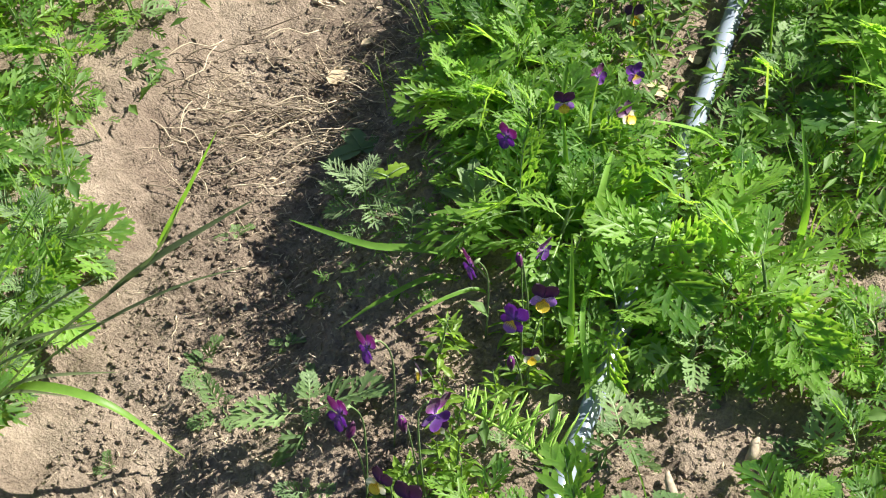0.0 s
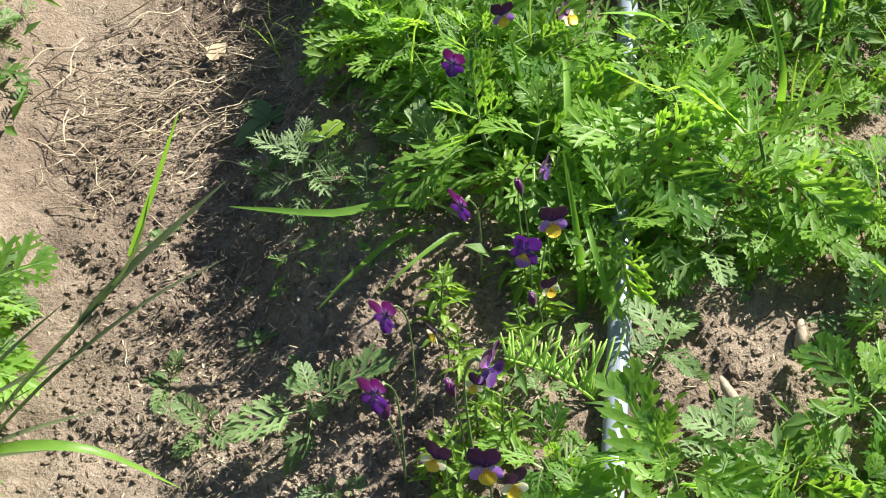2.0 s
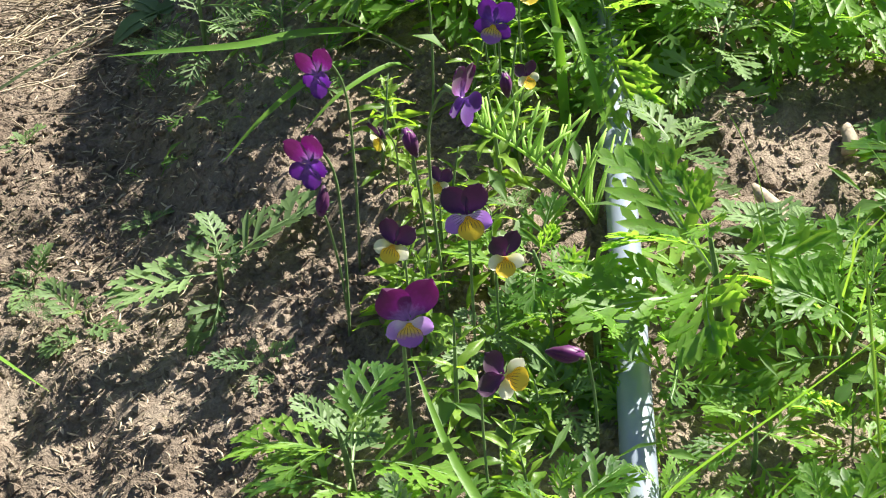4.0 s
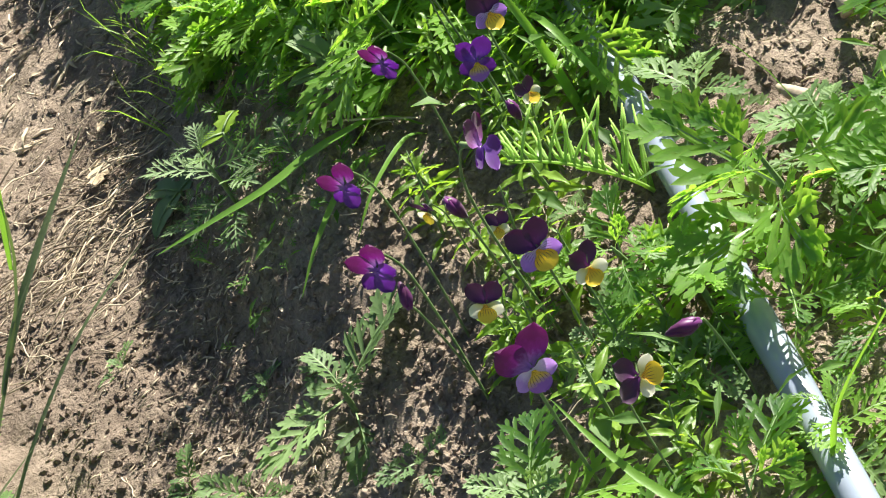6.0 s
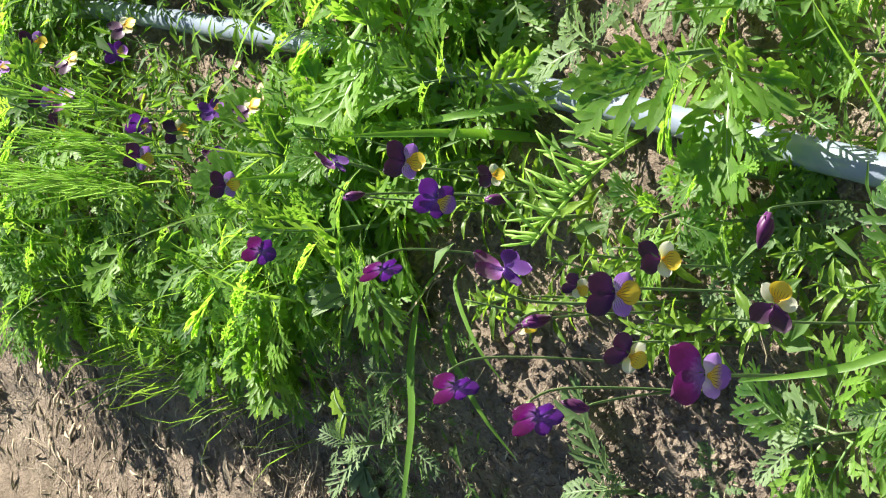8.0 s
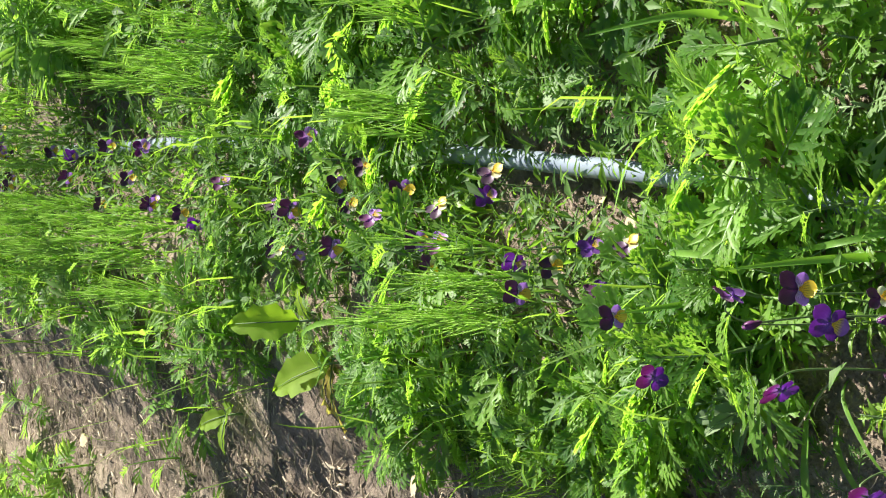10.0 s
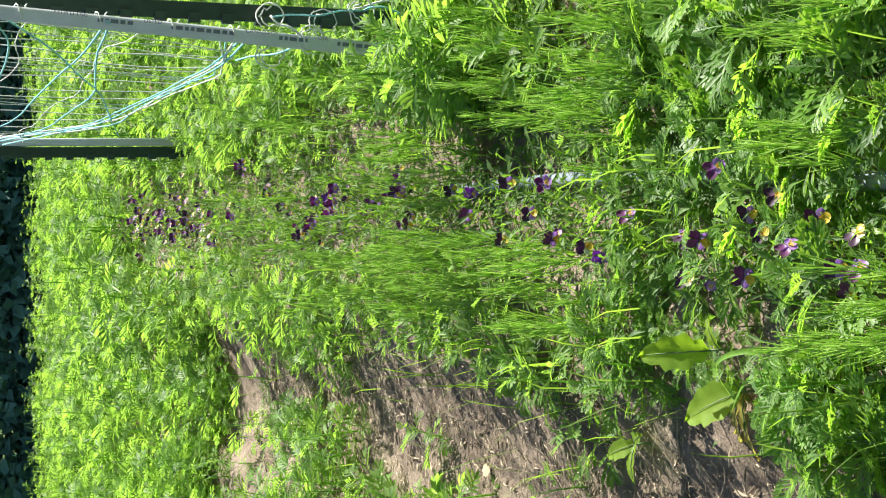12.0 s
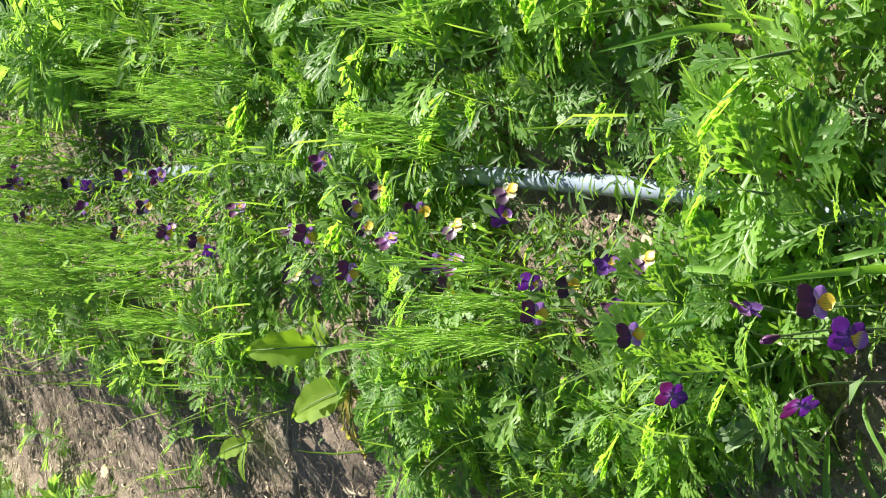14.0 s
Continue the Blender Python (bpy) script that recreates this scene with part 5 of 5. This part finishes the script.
for x, y, s, a in ((-0.290, 0.678, 0.036, -25), (-0.255, 0.755, 0.018, 140), (0.155, 0.70, 0.03, 30), (0.132, 0.628, 0.032, 60), (-0.30, 2.6, 0.04, 0), (-0.2, 1.25, 0.035, 60)):
    dry_leaf(x, y, s, a)


def wood_chip(x, y, ln, turn):
    pts = [(0, 0, 0), (0.002, ln * 0.4, 0.004), (0, ln * 0.75, 0.003), (0.001, ln, 0.001)]
    ob = new("wood_chip", mesh("wood_chip", *tube(pts, [0.005, 0.006, 0.005, 0.002], 6), WOOD))
    ob.matrix_world = Matrix.Translation((x, y, rough_ground(x, y) + 0.006)) @ rot(10, 0, turn)
    tagged(ob, "small weathered wood chip lying on soil", "wood chip", "wood chips")


wood_chip(0.232, 0.085, 0.045, 20)
wood_chip(0.292, 0.160, 0.028, -10)


# ---- undergrowth between the weeds ----
def undergrowth():
    rng = random.Random(44)
    pieces = [oval_leaf(1.0, 0.32, 0.7, 0.3, n=2), oval_leaf(1.0, 0.5, 0.9, 0.25, n=2), oval_leaf(1.0, 0.16, 0.5, 0.3, n=2), cut_leaf(71, pairs=4, wide=0.4, lobe_w=0.07, teeth=False, lite=True)]
    places = []
    while len(places) < 5200:
        if rng.random() < 0.6:
            x, y = rng.uniform(-0.8, 0.65), rng.uniform(-0.3, 1.7)
        else:
            x, y = rng.uniform(-0.2, 0.7), rng.uniform(1.5, 4.5)
        row = abs(x - row_x(y)) < 0.07 and y > -0.2
        if not row and not weedy(x, y, rng):
            continue
        if row and y < 0.4 and rng.random() < 0.6:
            continue
        z = ground(x, y) + 0.012 + 0.07 * rng.random() ** 1.5
        s = rng.uniform(0.014, 0.036)
        k = rng.choice((0, 0, 1, 2, 2, 3))
        places.append((k, Matrix.Translation((x, y, z)) @ rot(0, 0, rng.uniform(0, 360)) @ rot(rng.uniform(0, 60), rng.uniform(-25, 25), 0) @ Matrix.Scale(s * (1.5 if k == 3 else 1), 4)))
    for _ in range(1500):
        x, y = rng.uniform(0.19, 0.7), rng.uniform(0.5, 2.2)
        places.append((rng.choice((0, 2, 3, 3)), Matrix.Translation((x, y, ground(x, y) + 0.01 + 0.05 * rng.random())) @ rot(0, 0, rng.uniform(0, 360)) @ rot(rng.uniform(0, 50), rng.uniform(-25, 25), 0) @ Matrix.Scale(rng.uniform(0.02, 0.05), 4)))
    for _ in range(150):
        x, y = rng.gauss(-0.12, 0.05), rng.uniform(0.28, 0.50)
        s = rng.uniform(0.010, 0.024)
        places.append((rng.choice((0, 2, 3, 3)), Matrix.Translation((x, y, ground(x, y) + 0.006 + 0.02 * rng.random())) @ rot(0, 0, rng.uniform(0, 360)) @ rot(rng.uniform(10, 60), rng.uniform(-25, 25), 0) @ Matrix.Scale(s, 4)))
    for _ in range(7000):
        y = 0.45 + 5.9 * rng.random()
        x = row_x(min(y, 5.0)) + rng.gauss(0, 0.05)
        z = ground(x, y) + 0.012 + 0.085 * rng.random() ** 1.3
        places.append((rng.choice((2, 2, 2, 0)), Matrix.Translation((x, y, z)) @ rot(0, 0, rng.uniform(0, 360)) @ rot(rng.uniform(25, 80), rng.uniform(-25, 25), 0) @ Matrix.Scale(rng.uniform(0.014, 0.034), 4)))
    ob = new("undergrowth", quick_mesh("undergrowth", *scatter(pieces, places), LOW_LEAF))
    tagged(ob, "small mixed green leaves filling gaps between the weeds", "undergrowth", kind="stuff")


undergrowth()


# ---- the weedy field beyond ----
def plant_piece(shapes, seed, height, tiers, leaf, whorl=2):
    rng = random.Random(seed)
    frames, line = leafy_frames(rng, height, tiers, leaf, whorl=whorl)
    pieces = [tube(line, [0.003, 0.0026, 0.002, 0.0014, 0.0008], 4)]
    for fr in frames:
        v, f = rng.choice(shapes)
        pieces.append(([fr @ p for p in v], f))
    return joined(pieces)


def joined_ragweeds():
    pieces = [plant_piece(RAG_SHAPES, 520 + i, 0.09 + 0.012 * i, 6, 0.070) for i in range(4)]
    ob = new("ragweed_patch", quick_mesh("ragweed_patch", *scatter(pieces, rag_joined), RAG_FAR))
    tagged(ob, "patch of bright green weeds with cut leaves", "weeds", kind="stuff")


joined_ragweeds()
LOW_SHAPES = [cut_leaf(60 + i, pairs=5, wide=0.42, lobe_w=0.066, teeth=False, wing=0.018, lite=True, arch=0.6 + 0.3 * i) for i in range(3)]
MID_SHAPES = [cut_leaf(64 + i, pairs=4, wide=0.42, lobe_w=0.050, teeth=False, twice=i == 1, wing=0.018, arch=0.5 + 0.3 * i) for i in range(3)]


def far_weeds():
    rng = random.Random(30)
    pieces = [plant_piece(LOW_SHAPES, 500 + i, 0.13 + 0.03 * i, 5 + i % 2, 0.088) for i in range(5)]
    pieces += [plant_piece(MID_SHAPES, 510 + i, 0.11 + 0.03 * i, 5, 0.085) for i in range(4)]
    places = []

    def put(x, y, s):
        places.append((5 + rng.randrange(4) if y < 3.3 and abs(x) < 0.9 else rng.randrange(5), at_ground(x, y, rng.uniform(0, 360), s, rng.uniform(0, 14), rng.uniform(0, 360))))

    n = 0
    while n < 1500:
        y = 1.7 + 3.6 * rng.random() ** 0.8
        x = rng.uniform(-1.5, 1.5)
        left, right = -0.62 + 0.10 * math.sin(y * 2), -0.08 + 0.04 * math.sin(y * 3)
        bare = left < x < right and y < 4.9
        if bare and not ((x + 0.36) ** 2 / 0.012 + (y - 3.75) ** 2 / 0.16 < 1 or (x + 0.44) ** 2 / 0.008 + (y - 2.95) ** 2 / 0.10 < 1):
            if rng.random() > 0.05:
                continue
        if abs(x - row_x(y)) < 0.10 and rng.random() < 0.85:
            continue
        put(x, y, rng.uniform(0.55, 0.95) * (0.7 if abs(x - row_x(y)) < 0.2 else 1))
        n += 1
    n = 0
    while n < 2300:
        y = 5.2 + 4.6 * rng.random() ** 0.9
        w = 1.2 + 0.25 * y
        x = rng.uniform(-w, w)
        if abs(x - 0.22) < 0.15 and y < 6.3:
            continue
        put(x, y, rng.uniform(0.85, 1.4) * (1 - 0.5 * smooth(7.4, 9.4, y)))
        n += 1
    for _ in range(250):
        put(rng.choice((-1, 1)) * rng.uniform(1.0, 3.0), rng.uniform(-1.5, 5.5), rng.uniform(0.7, 1.2))
    for _ in range(16):
        put(rng.uniform(0.38, 0.54), rng.uniform(2.15, 2.50), rng.uniform(0.9, 1.3))
    ob = new("field_weeds", quick_mesh("field_weeds", *scatter(pieces, places), RAG_FAR))
    tagged(ob, "dense bright green weeds covering the field", "weeds", kind="stuff")


far_weeds()


def field_grass():
    rng = random.Random(31)
    pieces = []
    for i in range(6):
        pieces.append(blade([(0, 0, 0), (0.02, 0.02, 0.10 + 0.01 * i), (0.035 + 0.008 * i, 0.03, 0.15 + 0.012 * i)], 0.0035, n=4))
    places = []
    for _ in range(3600):
        y = 1.6 + 6.9 * rng.random() ** 1.2
        w = 1.0 + 0.22 * y
        x = rng.uniform(-w, w)
        if -0.6 < x < -0.13 and y < 4.9 and rng.random() < 0.9:
            continue
        if abs(x - row_x(min(y, 5))) < 0.1 and y < 6.2 and rng.random() < 0.85:
            continue
        places.append((rng.randrange(6), at_ground(x, y, rng.uniform(0, 360), rng.uniform(0.5, 0.9) * (1 + 0.5 * smooth(4, 8, y)))))
    for _ in range(900):
        x, y = rng.uniform(-0.9, 0.7), rng.uniform(-0.3, 1.6)
        if weedy(x, y, rng) and (x > 0.2 or x < -0.5 or y > 0.45):
            places.append((rng.randrange(6), at_ground(x, y, rng.uniform(0, 360), rng.uniform(0.35, 0.9))))
    for _ in range(70):
        places.append((rng.randrange(6), at_ground(rng.uniform(-0.20, -0.11), rng.uniform(0.60, 0.90), rng.uniform(0, 360), rng.uniform(0.3, 0.5), 25, rng.uniform(0, 360))))
    for _ in range(130):
        places.append((rng.randrange(6), at_ground(rng.uniform(-0.20, -0.11), rng.uniform(0.78, 1.10), rng.uniform(0, 360), rng.uniform(0.3, 0.55), 25, rng.uniform(0, 360))))
    ob = new("field_grass", quick_mesh("field_grass", *scatter(pieces, places), GRASS_FAR))
    tagged(ob, "thin green grass blades among the weeds", "grass", kind="stuff")


field_grass()


def hedge():
    """A low dark hedge that closes the field."""
    rng = random.Random(32)
    pieces = [([Vector(p) for p in ((0, 0, 0), (0.35, 0.45, 0.05), (0, 0.5, -0.04), (-0.35, 0.45, 0.05), (0, 1, -0.12))], [(0, 1, 2), (0, 2, 3), (2, 1, 4), (3, 2, 4)])]
    places = []
    for _ in range(26000):
        x = rng.uniform(-5, 5)
        top = 0.95 + 0.2 * noise.noise((x * 0.9, 0, 0)) + 0.12 * noise.noise((x * 3.1, 3, 0))
        z = top * rng.random() ** 2.2
        y = 10.30 + abs(rng.gauss(0, 0.2)) + 0.25 * noise.noise((x, z, 5)) + 0.3 * z
        s = rng.uniform(0.07, 0.12)
        places.append((0, Matrix.Translation((x, y, z)) @ rot(rng.uniform(-80, 60), rng.uniform(-60, 60), rng.uniform(0, 360)) @ Matrix.Scale(s, 4)))
    ob = new("hedge", quick_mesh("hedge", *scatter(pieces, places), WOODS))
    tagged(ob, "low dark shaded hedge behind the field", "hedge", kind="stuff")


hedge()
